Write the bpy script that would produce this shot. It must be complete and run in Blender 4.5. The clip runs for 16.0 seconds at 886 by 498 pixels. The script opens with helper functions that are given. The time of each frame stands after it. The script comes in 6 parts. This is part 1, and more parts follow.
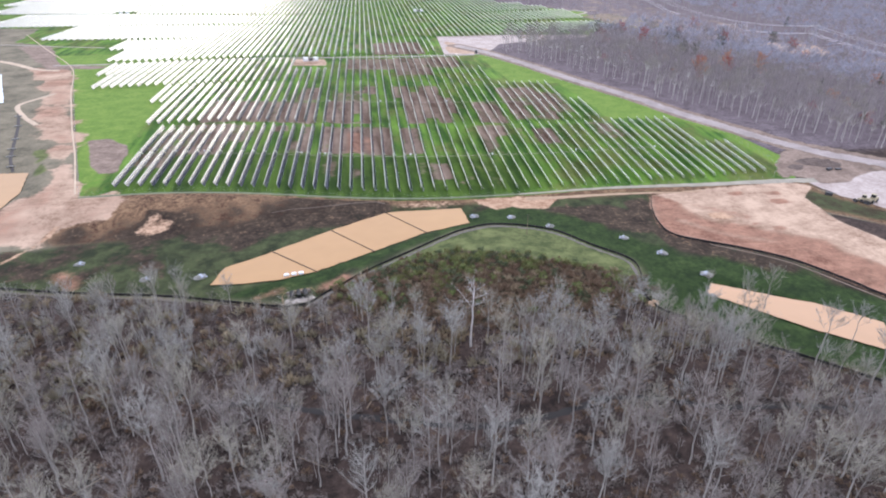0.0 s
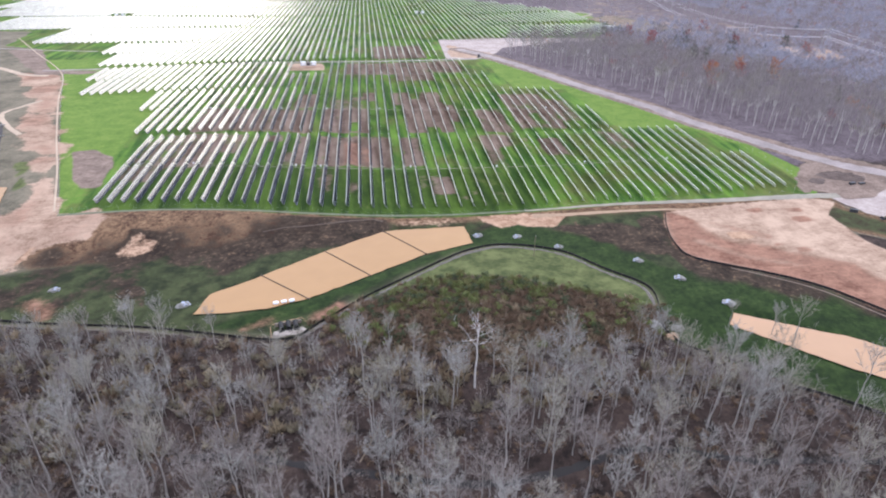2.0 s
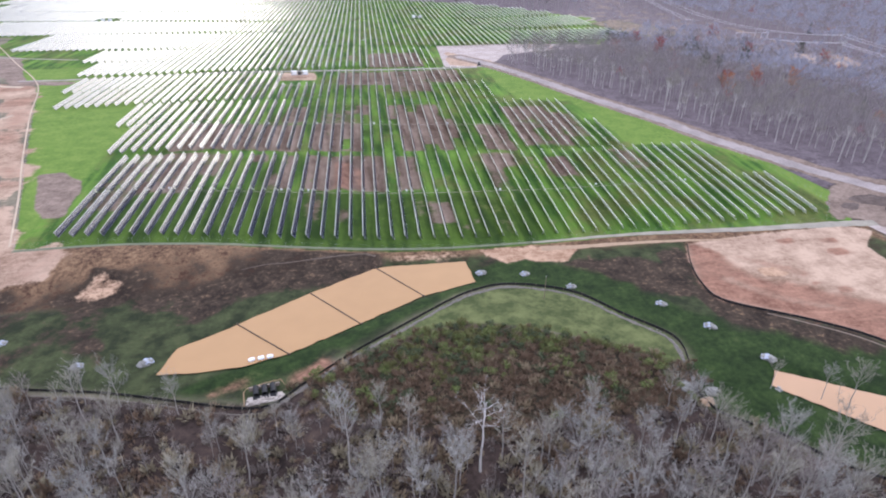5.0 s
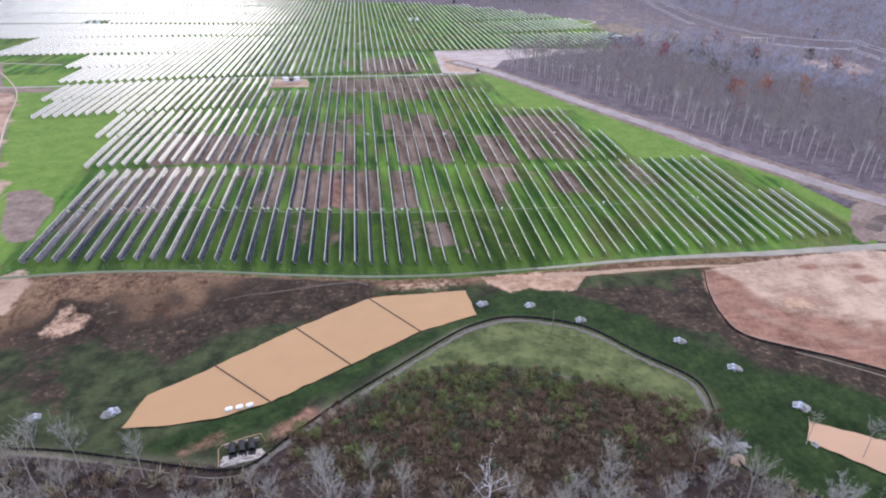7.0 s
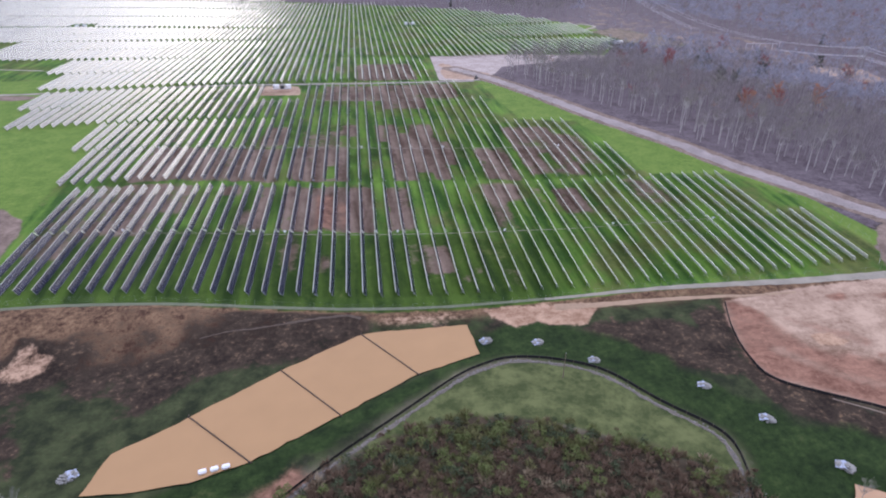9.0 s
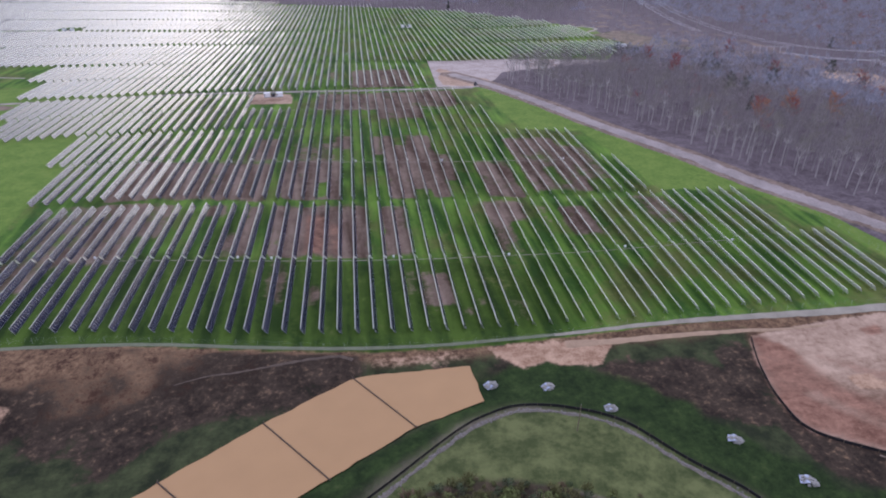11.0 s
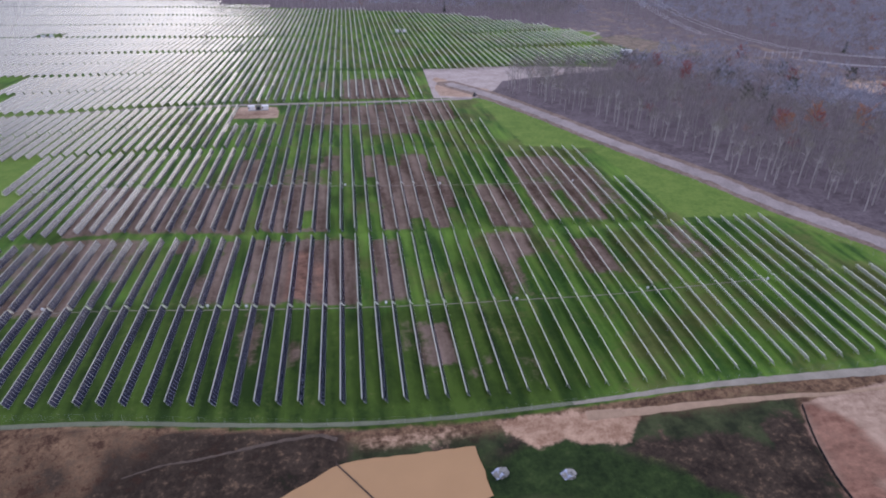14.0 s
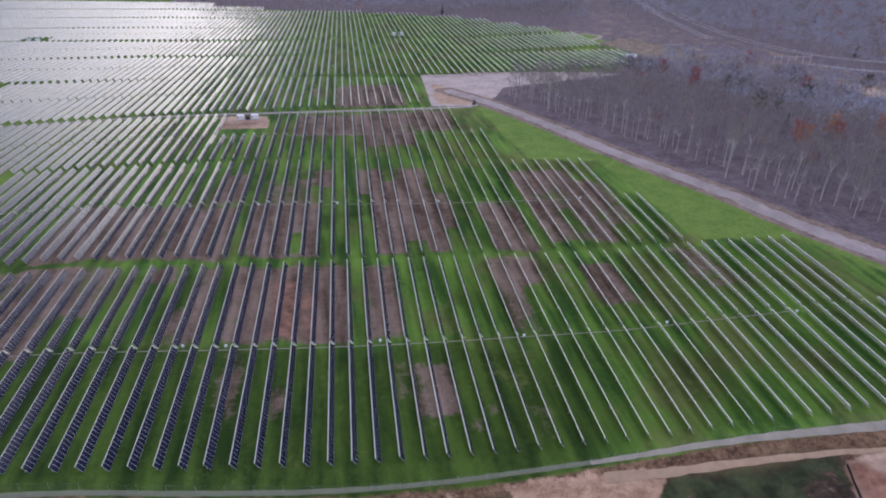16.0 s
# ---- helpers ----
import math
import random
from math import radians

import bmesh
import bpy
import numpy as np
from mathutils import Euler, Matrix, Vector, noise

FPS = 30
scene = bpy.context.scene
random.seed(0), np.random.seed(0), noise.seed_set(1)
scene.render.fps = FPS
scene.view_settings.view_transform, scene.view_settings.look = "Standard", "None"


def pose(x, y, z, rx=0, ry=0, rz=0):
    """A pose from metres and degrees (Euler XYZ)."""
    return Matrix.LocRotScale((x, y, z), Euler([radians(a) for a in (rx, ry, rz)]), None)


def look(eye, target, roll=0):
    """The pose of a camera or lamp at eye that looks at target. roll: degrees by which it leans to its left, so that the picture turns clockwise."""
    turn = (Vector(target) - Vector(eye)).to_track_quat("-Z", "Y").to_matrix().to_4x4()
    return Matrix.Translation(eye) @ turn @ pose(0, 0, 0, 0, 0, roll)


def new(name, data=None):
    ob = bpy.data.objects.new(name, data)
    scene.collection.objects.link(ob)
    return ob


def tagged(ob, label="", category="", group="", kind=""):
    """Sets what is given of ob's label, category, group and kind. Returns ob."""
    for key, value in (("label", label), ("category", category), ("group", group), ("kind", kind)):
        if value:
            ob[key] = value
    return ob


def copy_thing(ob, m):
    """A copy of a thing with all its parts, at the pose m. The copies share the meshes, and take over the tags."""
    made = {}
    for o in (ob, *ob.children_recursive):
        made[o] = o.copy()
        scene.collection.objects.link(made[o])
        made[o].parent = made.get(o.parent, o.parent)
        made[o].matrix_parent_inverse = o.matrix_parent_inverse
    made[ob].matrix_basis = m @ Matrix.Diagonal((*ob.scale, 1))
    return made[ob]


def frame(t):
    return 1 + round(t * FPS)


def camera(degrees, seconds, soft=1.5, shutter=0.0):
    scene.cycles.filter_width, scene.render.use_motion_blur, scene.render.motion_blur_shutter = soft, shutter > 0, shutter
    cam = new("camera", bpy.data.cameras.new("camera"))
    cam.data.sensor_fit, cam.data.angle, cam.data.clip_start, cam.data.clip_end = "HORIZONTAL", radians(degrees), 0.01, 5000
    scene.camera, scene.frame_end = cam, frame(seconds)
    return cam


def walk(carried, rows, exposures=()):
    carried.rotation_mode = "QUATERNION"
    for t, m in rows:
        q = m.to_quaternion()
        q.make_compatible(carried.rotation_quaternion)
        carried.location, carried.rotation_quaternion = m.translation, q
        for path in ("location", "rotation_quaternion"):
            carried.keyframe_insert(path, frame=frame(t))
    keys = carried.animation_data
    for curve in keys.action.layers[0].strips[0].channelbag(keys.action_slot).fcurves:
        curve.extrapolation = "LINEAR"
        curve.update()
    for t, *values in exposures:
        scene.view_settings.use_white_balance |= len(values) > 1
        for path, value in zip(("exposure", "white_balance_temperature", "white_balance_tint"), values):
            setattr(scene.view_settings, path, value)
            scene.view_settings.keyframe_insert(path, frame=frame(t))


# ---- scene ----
cam = camera(73.6, 16.0, soft=2.0)
PATH = [
    (0, (-19.239, -288.379, 104.998), (-18.945, -286.647, 104.041), 0.3),
    (0.5, (-18.452, -284.049, 105.04), (-18.161, -282.317, 104.083), 0.3),
    (1, (-17.714, -279.651, 105.119), (-17.424, -277.919, 104.162), 0.3),
    (1.5, (-17.022, -275.145, 105.22), (-16.732, -273.413, 104.263), 0.2),
    (2, (-16.299, -270.54, 105.343), (-16.01, -268.808, 104.386), 0.3),
    (2.5, (-15.564, -265.857, 105.456), (-15.275, -264.125, 104.499), 0.2),
    (3, (-14.807, -261.132, 105.563), (-14.518, -259.4, 104.607), 0.2),
    (3.5, (-14.03, -256.396, 105.646), (-13.74, -254.663, 104.691), 0.2),
    (4, (-13.262, -251.623, 105.718), (-12.971, -249.89, 104.763), 0.2),
    (6.5, (-9.655, -227.25, 106.342), (-9.354, -225.518, 105.387), 0.3),
    (7, (-9.028, -222.195, 106.365), (-8.723, -220.463, 105.411), 0.4),
    (7.5, (-8.497, -217.178, 106.352), (-8.188, -215.447, 105.399), 0.5),
    (8, (-8.008, -212.144, 106.332), (-7.695, -210.414, 105.38), 0.5),
    (8.5, (-7.481, -207.129, 106.305), (-7.164, -205.398, 105.354), 0.6),
    (9, (-6.852, -202.123, 106.304), (-6.532, -200.391, 105.355), 0.6),
    (9.2, (-6.571, -200.118, 106.319), (-6.25, -198.387, 105.37), 0.7),
    (11.5, (-2.958, -176.936, 106.93), (-2.63, -175.206, 105.981), 0.4),
    (12, (-2.122, -171.95, 106.991), (-1.792, -170.221, 106.042), 0.4),
    (12.5, (-1.236, -166.908, 107.05), (-0.905, -165.179, 106.102), 0.3),
    (13, (-0.364, -161.748, 107.084), (-0.03, -160.019, 106.135), 0.3),
    (13.5, (0.434, -156.541, 107.093), (0.769, -154.812, 106.145), 0.3),
    (14, (1.184, -151.351, 107.11), (1.521, -149.622, 106.162), 0.3),
    (14.5, (1.967, -146.259, 107.128), (2.306, -144.531, 106.18), 0.4),
    (15, (2.766, -141.166, 107.163), (3.107, -139.438, 106.215), 0.3),
    (15.5, (3.621, -136.085, 107.196), (3.963, -134.357, 106.249), 0.3),
    (16, (4.518, -131.031, 107.217), (4.862, -129.303, 106.27), 0.3),
]
walk(cam, [(t, look(eye, target, roll)) for t, eye, target, roll in PATH], exposures=[(0.0, 1.21, 6550, 3), (4.0, 1.13, 6480, 5), (6.5, 1.0, 6310, 7), (9.0, 0.69, 6210, 10), (11.5, 0.29, 6140, 13), (13.0, 0.25, 6150, 13), (16.0, 0.19, 6140, 12)])

# ---- light ----
SUN_ELEVATION, SUN_AZIMUTH = 9.5, 23.0
world = bpy.data.worlds.new("overcast_sky")
scene.world = world
world.use_nodes = True
wn, wl = world.node_tree.nodes, world.node_tree.links
wn.clear()
sky = wn.new("ShaderNodeTexSky")
sky.sky_type = "NISHITA"
sky.sun_disc = False
sky.sun_elevation = radians(SUN_ELEVATION)
sky.sun_rotation = radians(SUN_AZIMUTH)
sky.dust_density = 4.0
sky.air_density = 1.0
veil = wn.new("ShaderNodeMix")
veil.data_type = "RGBA"
veil.inputs[0].default_value = 0.86
back = wn.new("ShaderNodeBackground")
back.inputs[1].default_value = 0.12
world_out = wn.new("ShaderNodeOutputWorld")
# cloud cover is brightest overhead and dimmer towards the horizon
way, part_of = wn.new("ShaderNodeTexCoord"), wn.new("ShaderNodeSeparateXYZ")
dome = wn.new("ShaderNodeMapRange")
dome.inputs[1].default_value, dome.inputs[2].default_value = 0.0, 1.0
dome.inputs[3].default_value, dome.inputs[4].default_value = 0.46, 1.3
cloud = wn.new("ShaderNodeVectorMath")
cloud.operation = "SCALE"
cloud.inputs[0].default_value = (6.95, 7.05, 9.3)
wl.new(way.outputs["Generated"], part_of.inputs[0])
wl.new(part_of.outputs[2], dome.inputs[0])
wl.new(dome.outputs[0], cloud.inputs["Scale"])
wl.new(cloud.outputs[0], veil.inputs[7])
wl.new(sky.outputs[0], veil.inputs[6])
wl.new(veil.outputs[2], back.inputs[0])
wl.new(back.outputs[0], world_out.inputs[0])

sun_data = bpy.data.lights.new("sun", "SUN")
sun_data.energy = 0.4
sun_data.angle = radians(26)
sun_data.color = (0.92, 0.95, 1.0)
sun = new("sun", sun_data)
az, el = radians(SUN_AZIMUTH), radians(SUN_ELEVATION)
sun_way = Vector((math.sin(az) * math.cos(el), math.cos(az) * math.cos(el), math.sin(el)))
sun.matrix_world = look(sun_way * 500, (0, 0, 0))


# ---- materials ----
def material(name, base, rough=0.85, metal=0.0, spec=0.5, scale=1.0, vary=0.25, fine=8.0, bump=0.0, island=0.0, noise_hue=None):
    """A surface with two scales of variation and a fine relief."""
    m = bpy.data.materials.new(name)
    m.use_nodes = True
    nt = m.node_tree
    n, l = nt.nodes, nt.links
    b = n["Principled BSDF"]
    b.inputs["Roughness"].default_value = rough
    b.inputs["Metallic"].default_value = metal
    b.inputs["Specular IOR Level"].default_value = spec
    geo = n.new("ShaderNodeNewGeometry")
    big, small = n.new("ShaderNodeTexNoise"), n.new("ShaderNodeTexNoise")
    big.inputs["Scale"].default_value, small.inputs["Scale"].default_value = scale, scale * fine
    big.inputs["Detail"].default_value, small.inputs["Detail"].default_value = 4, 6
    l.new(geo.outputs["Position"], big.inputs["Vector"])
    l.new(geo.outputs["Position"], small.inputs["Vector"])
    add = n.new("ShaderNodeMath")
    add.operation = "ADD"
    l.new(big.outputs[0], add.inputs[0])
    l.new(small.outputs[0], add.inputs[1])
    last = add.outputs[0]
    if island:
        info, sc = n.new("ShaderNodeObjectInfo"), n.new("ShaderNodeMath")
        mixr = n.new("ShaderNodeMath")
        mixr.operation = "ADD"
        l.new(info.outputs["Random"], mixr.inputs[0])
        l.new(geo.outputs["Random Per Island"], mixr.inputs[1])
        sc.operation = "MULTIPLY_ADD"
        sc.inputs[1].default_value = island
        l.new(mixr.outputs[0], sc.inputs[0])
        l.new(last, sc.inputs[2])
        last = sc.outputs[0]
    ramp = n.new("ShaderNodeMapRange")
    ramp.inputs[1].default_value, ramp.inputs[2].default_value = 0.6, 1.4 + 2 * island
    l.new(last, ramp.inputs[0])
    mix = n.new("ShaderNodeMix")
    mix.data_type = "RGBA"
    dark = noise_hue or tuple(c * (1 - vary) for c in base)
    light = tuple(min(1, c * (1 + vary)) for c in base)
    mix.inputs[6].default_value, mix.inputs[7].default_value = (*dark, 1), (*light, 1)
    l.new(ramp.outputs[0], mix.inputs[0])
    l.new(mix.outputs[2], b.inputs["Base Color"])
    if bump:
        bp = n.new("ShaderNodeBump")
        bp.inputs["Strength"].default_value = bump
        bp.inputs["Distance"].default_value = 0.05
        l.new(small.outputs[0], bp.inputs["Height"])
        l.new(bp.outputs[0], b.inputs["Normal"])
    return m


M_BARK = material("grey_bark", (0.38, 0.355, 0.325), 0.9, scale=0.3, vary=0.4, island=0.35)
M_TWIG = material("grey_twigs", (0.31, 0.3, 0.274), 0.9, scale=0.15, vary=0.4, island=0.5)
M_TWIG_DIM = material("dull_brown_twigs", (0.24, 0.21, 0.19), 0.9, scale=0.15, vary=0.4, island=0.5)
M_TWIG_OLIVE = material("olive_grey_twigs", (0.3, 0.28, 0.228), 0.9, scale=0.15, vary=0.4, island=0.5)
# far woods: the pale blue of distant haze is put into this twig colour
M_HAZE_TWIG = material("hazy_lavender_twigs", (0.35, 0.352, 0.41), 0.9, scale=0.05, vary=0.12, island=0.05)
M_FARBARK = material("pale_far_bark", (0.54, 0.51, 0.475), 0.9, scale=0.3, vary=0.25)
M_DUST = material("pinkish_dusty_track", (0.46, 0.36, 0.26), 0.95, scale=0.12, vary=0.22, bump=0.4, fine=12)
M_GLASS = material("blue_black_solar_glass", (0.012, 0.014, 0.042), 0.2, spec=0.55, scale=0.4, vary=0.3)
M_ALU = material("dull_aluminium_frame", (0.66, 0.67, 0.68), 0.45, 0.2, scale=1.0, vary=0.1)
# sky light on the panels' upper edges is put into this pale colour
M_LIP = material("pale_edge_highlight", (0.88, 0.9, 0.72), 0.5, 0.0, scale=1.0, vary=0.08)
M_SHEET = material("white_backsheet", (0.86, 0.89, 0.76), 0.6, scale=1.0, vary=0.06)
M_STEEL = material("galvanised_steel", (0.42, 0.43, 0.44), 0.5, 0.6, scale=2.0, vary=0.2)
M_WATER = material("muddy_water", (0.41, 0.25, 0.122), 0.1, spec=0.13, scale=0.02, vary=0.05)
M_WATER_PINK = material("pinkish_muddy_water", (0.46, 0.285, 0.165), 0.12, spec=0.25, scale=0.02, vary=0.05)
M_STONE = material("pale_quarry_stone", (0.28, 0.275, 0.25), 0.9, scale=0.8, vary=0.35, bump=0.4, island=0.3)
M_GRAVEL = material("grey_gravel", (0.31, 0.265, 0.245), 0.95, scale=0.1, vary=0.38, bump=0.5, fine=12)
M_PALE = material("pale_sandy_track", (0.36, 0.32, 0.27), 0.95, scale=0.15, vary=0.25, bump=0.4, fine=12)
M_DITCHSTONE = material("dull_ditch_stone", (0.21, 0.195, 0.175), 0.9, scale=0.8, vary=0.35, bump=0.4, island=0.3)
M_DITCH = material("grey_ditch_stone", (0.165, 0.145, 0.12), 0.95, scale=0.8, vary=0.4, bump=0.5, fine=5)
M_STRIP = material("grassy_gravel_strip", (0.15, 0.165, 0.105), 0.95, scale=0.2, vary=0.25, bump=0.4, fine=12)
M_VERGE = material("pale_grey_lane_gravel", (0.3, 0.272, 0.215), 0.95, scale=0.2, vary=0.3, bump=0.4, fine=12)
M_TANSOIL = material("tan_rutted_soil", (0.36, 0.25, 0.16), 0.95, scale=0.4, vary=0.25, bump=0.4, fine=10)
M_CREEKBED = material("dark_damp_ditch", (0.06, 0.052, 0.05), 0.9, scale=0.5, vary=0.4, bump=0.4)
M_TRODDEN = material("trodden_brown_soil", (0.21, 0.16, 0.12), 0.95, scale=0.4, vary=0.3, bump=0.4)
M_HEAP_SOIL = material("grey_brown_ridge_soil", (0.1, 0.074, 0.054), 0.95, scale=0.5, vary=0.4, bump=0.5)
M_BLACK = material("black_silt_fabric", (0.012, 0.012, 0.014), 0.8, scale=1.0, vary=0.3)
M_WOOD = material("weathered_wooden_post", (0.22, 0.17, 0.12), 0.9, scale=2.0, vary=0.3)
M_WHITE = material("white_painted_metal", (0.86, 0.87, 0.88), 0.45, scale=0.6, vary=0.08)
M_DARKGREY = material("dark_grey_metal", (0.05, 0.052, 0.058), 0.5, scale=1.0, vary=0.3)
M_PIPE = material("black_corrugated_pipe", (0.012, 0.012, 0.013), 0.6, scale=1.0, vary=0.3)


# ---- the lie of the land ----
ROW_PITCH, ROW_LEAN = 5.665, 0.041
WATER_LEVEL = -8.3
POND = [(-71.4, -96.9), (-67.9, -84.9), (-59.2, -80), (-51.5, -74.9), (-28.5, -59.5), (-5.5, -46.3), (0, -45.3), (30.3, -46.1),
        (31, -61.5), (10.6, -67.9), (-11.8, -80.8), (-34.2, -93.2), (-47.5, -97.2), (-59.4, -97.8)]
POND_SMALL = [(107.3, -124), (102.3, -129.8), (112.2, -141.3), (124, -154.6), (139, -168), (146, -162), (150, -155.5), (135.4, -141.4),
              (126.7, -136.5)]
POND_LEFT = [(-210, 18), (-187, 15), (-174, 14), (-167, -13), (-168, -34), (-190, -48), (-225, -20)]
FRONT = [(-139, -21), (-109, -21), (-70, -24), (-32, -30), (7, -35.5), (48, -37.5), (91, -37.5), (136, -39), (191, -41)]


def smooth(a, b, t):
    t = np.clip((np.asarray(t, float) - a) / (b - a), 0, 1)
    return t * t * (3 - 2 * t)


def outside(poly, x, y):
    """Signed distance to a closed outline: below zero inside."""
    x, y = np.asarray(x, float), np.asarray(y, float)
    best, inside = np.full(x.shape, 1e9), np.zeros(x.shape, bool)
    for (ax, ay), (bx, by) in zip(poly, poly[1:] + poly[:1]):
        ex, ey = bx - ax, by - ay
        s = np.clip(((x - ax) * ex + (y - ay) * ey) / (ex * ex + ey * ey), 0, 1)
        best = np.minimum(best, np.hypot(x - ax - s * ex, y - ay - s * ey))
        if ay != by:
            inside ^= ((ay > y) != (by > y)) & (x < (bx - ax) * (y - ay) / (by - ay) + ax)
    return np.where(inside, -best, best)


def from_line(line, x, y):
    """Distance to an open line."""
    x, y = np.asarray(x, float), np.asarray(y, float)
    best = np.full(x.shape, 1e9)
    for (ax, ay), (bx, by) in zip(line, line[1:]):
        ex, ey = bx - ax, by - ay
        s = np.clip(((x - ax) * ex + (y - ay) * ey) / (ex * ex + ey * ey), 0, 1)
        best = np.minimum(best, np.hypot(x - ax - s * ex, y - ay - s * ey))
    return best


def terrain(x, y):
    x, y = np.asarray(x, float), np.asarray(y, float)
    u, v = 2.5 * np.tanh(x / 250), 4 * np.tanh(np.maximum(y, -60) / 400)
    z = -3.7 - 0.66 * u + 4.6 * v + 0.83 * u * u + 0.59 * u * v - 0.89 * v * v
    near = np.exp(-((y - 10) / 120) ** 2)
    z = z + near * (1.8 * np.exp(-((x + 95) / 45) ** 2) - 1.4 * np.exp(-((x - 30) / 60) ** 2))
    k = smooth(-30, -58, y)
    low = -8.6 + 1.5 * smooth(60, 110, x) - 1.5 * smooth(-110, -150, y)
    z = z * (1 - k) + low * k
    z = z + 3.0 * np.exp(-(((x - 28) / 45) ** 2 + ((y + 108) / 30) ** 2))
    for poly in (POND, POND_SMALL):
        d = outside(poly, x, y)
        z = np.minimum(z, WATER_LEVEL - 0.15 + np.clip(0.35 * (d - 0.6), -1.0, 30))
    d = outside(POND_LEFT, x, y)
    z = np.minimum(z, -2.15 + np.clip(0.3 * (d - 0.6), -1.0, 30))
    return z


def inside(poly, x, y, margin=0.0):
    """Whether one place lies inside an outline, or within a margin of it."""
    best, odd, (ax, ay) = 1e18, False, poly[-1]
    for bx, by in poly:
        ex, ey = bx - ax, by - ay
        s = min(1.0, max(0.0, ((x - ax) * ex + (y - ay) * ey) / (ex * ex + ey * ey)))
        best = min(best, (x - ax - s * ex) ** 2 + (y - ay - s * ey) ** 2)
        if (ay > y) != (by > y) and x < ex * (y - ay) / ey + ax:
            odd = not odd
        ax, ay = bx, by
    return (-math.sqrt(best) if odd else math.sqrt(best)) < margin


# ---- mesh helpers ----
def mesh_of(name, verts, faces, mats, index=None, shade=False):
    me = bpy.data.meshes.new(name)
    me.from_pydata(verts, [], faces)
    for m in mats:
        me.materials.append(m)
    if index is not None:
        me.polygons.foreach_set("material_index", np.asarray(index, np.int32))
    if shade:
        me.polygons.foreach_set("use_smooth", np.ones(len(me.polygons), bool))
    me.update()
    return me


def piece(name, me, parent, label="", m=None):
    ob = new(name, me)
    ob.parent = parent
    if m is not None:
        ob.matrix_basis = m
    if label:
        ob["label"] = label
    return ob


def thing(name, label, category, group="", m=None, data=None, kind=""):
    ob = new(name, data)
    if m is not None:
        ob.matrix_basis = m
    return tagged(ob, label, category, group, kind)


class Shape:
    """Collects corners and faces of one mesh."""

    def __init__(self):
        self.v, self.f, self.i = [], [], []

    def add(self, v, f, i=0):
        n = len(self.v)
        self.v.extend([tuple(p) for p in v])
        self.f.extend([tuple(a + n for a in q) for q in f])
        self.i.extend([i] * len(f))
        return self

    def box(self, x0, x1, y0, y1, z0, z1, i=0, m=None, taper=0.0):
        t = taper
        v = [(x0, y0, z0), (x1, y0, z0), (x1, y1, z0), (x0, y1, z0), (x0 + t, y0 + t, z1), (x1 - t, y0 + t, z1), (x1 - t, y1 - t, z1), (x0 + t, y1 - t, z1)]
        if m is not None:
            v = [m @ Vector(p) for p in v]
        return self.add(v, [(3, 2, 1, 0), (4, 5, 6, 7), (0, 1, 5, 4), (1, 2, 6, 5), (2, 3, 7, 6), (3, 0, 4, 7)], i)

    def tube(self, pts, radii, sides=6, i=0, caps=False):
        n0, pts = len(self.v), [Vector(p) for p in pts]
        for a, p in enumerate(pts):
            way = (pts[min(a + 1, len(pts) - 1)] - pts[max(a - 1, 0)]).normalized()
            e1 = way.orthogonal().normalized()
            e2 = way.cross(e1)
            for s in range(sides):
                w = 2 * math.pi * s / sides
                self.v.append(tuple(p + radii[a] * (math.cos(w) * e1 + math.sin(w) * e2)))
        for a in range(len(pts) - 1):
            for s in range(sides):
                q = (s + 1) % sides
                self.f.append((n0 + a * sides + s, n0 + a * sides + q, n0 + (a + 1) * sides + q, n0 + (a + 1) * sides + s))
                self.i.append(i)
        if caps:
            self.f.append(tuple(n0 + s for s in reversed(range(sides))))
            self.f.append(tuple(n0 + (len(pts) - 1) * sides + s for s in range(sides)))
            self.i.extend([i, i])
        return self

    def mesh(self, name, *mats, shade=False):
        return mesh_of(name, self.v, self.f, mats, self.i, shade)


def glide(line, step):
    """A smooth line through the given places, at even steps."""
    p = [Vector((*q, 0)) for q in line]
    p = [2 * p[0] - p[1]] + p + [2 * p[-1] - p[-2]]
    out = []
    for a in range(1, len(p) - 2):
        n = max(1, int((p[a + 1] - p[a]).length / step))
        for s in range(n):
            t = s / n
            q = 0.5 * ((2 * p[a]) + (p[a + 1] - p[a - 1]) * t + (2 * p[a - 1] - 5 * p[a] + 4 * p[a + 1] - p[a + 2]) * t * t
                       + (3 * p[a] - p[a - 1] - 3 * p[a + 1] + p[a + 2]) * t ** 3)
            out.append((q.x, q.y))
    out.append((p[-2].x, p[-2].y))
    return out


def ribbon(name, line, width, lift, mat, label, category, step=2.0, across=4, ragged=0.12):
    """A strip of road or track that lies on the ground."""
    pts = glide(line, step)
    s = Shape()
    rng = random.Random(len(pts))
    first, last = width if isinstance(width, tuple) else (width, width)
    for a, (x, y) in enumerate(pts):
        width = first + (last - first) * a / (len(pts) - 1)
        bx, by = pts[max(a - 1, 0)]
        cx, cy = pts[min(a + 1, len(pts) - 1)]
        d = math.hypot(cx - bx, cy - by)
        nx, ny = (cy - by) / d, -(cx - bx) / d
        for c in range(across + 1):
            w = (c / across - 0.5) * width * (1 + (rng.uniform(-ragged, ragged) if c in (0, across) else 0))
            px, py = x + nx * w, y + ny * w
            s.v.append((px, py, ground_at(px, py) + lift - (0.1 if c in (0, across) else 0)))
    for a in range(len(pts) - 1):
        for c in range(across):
            q = a * (across + 1) + c
            s.f.append((q, q + 1, q + across + 2, q + across + 1))
            s.i.append(0)
    return thing(name, label, category, data=s.mesh(name, mat, shade=True), kind="structure")


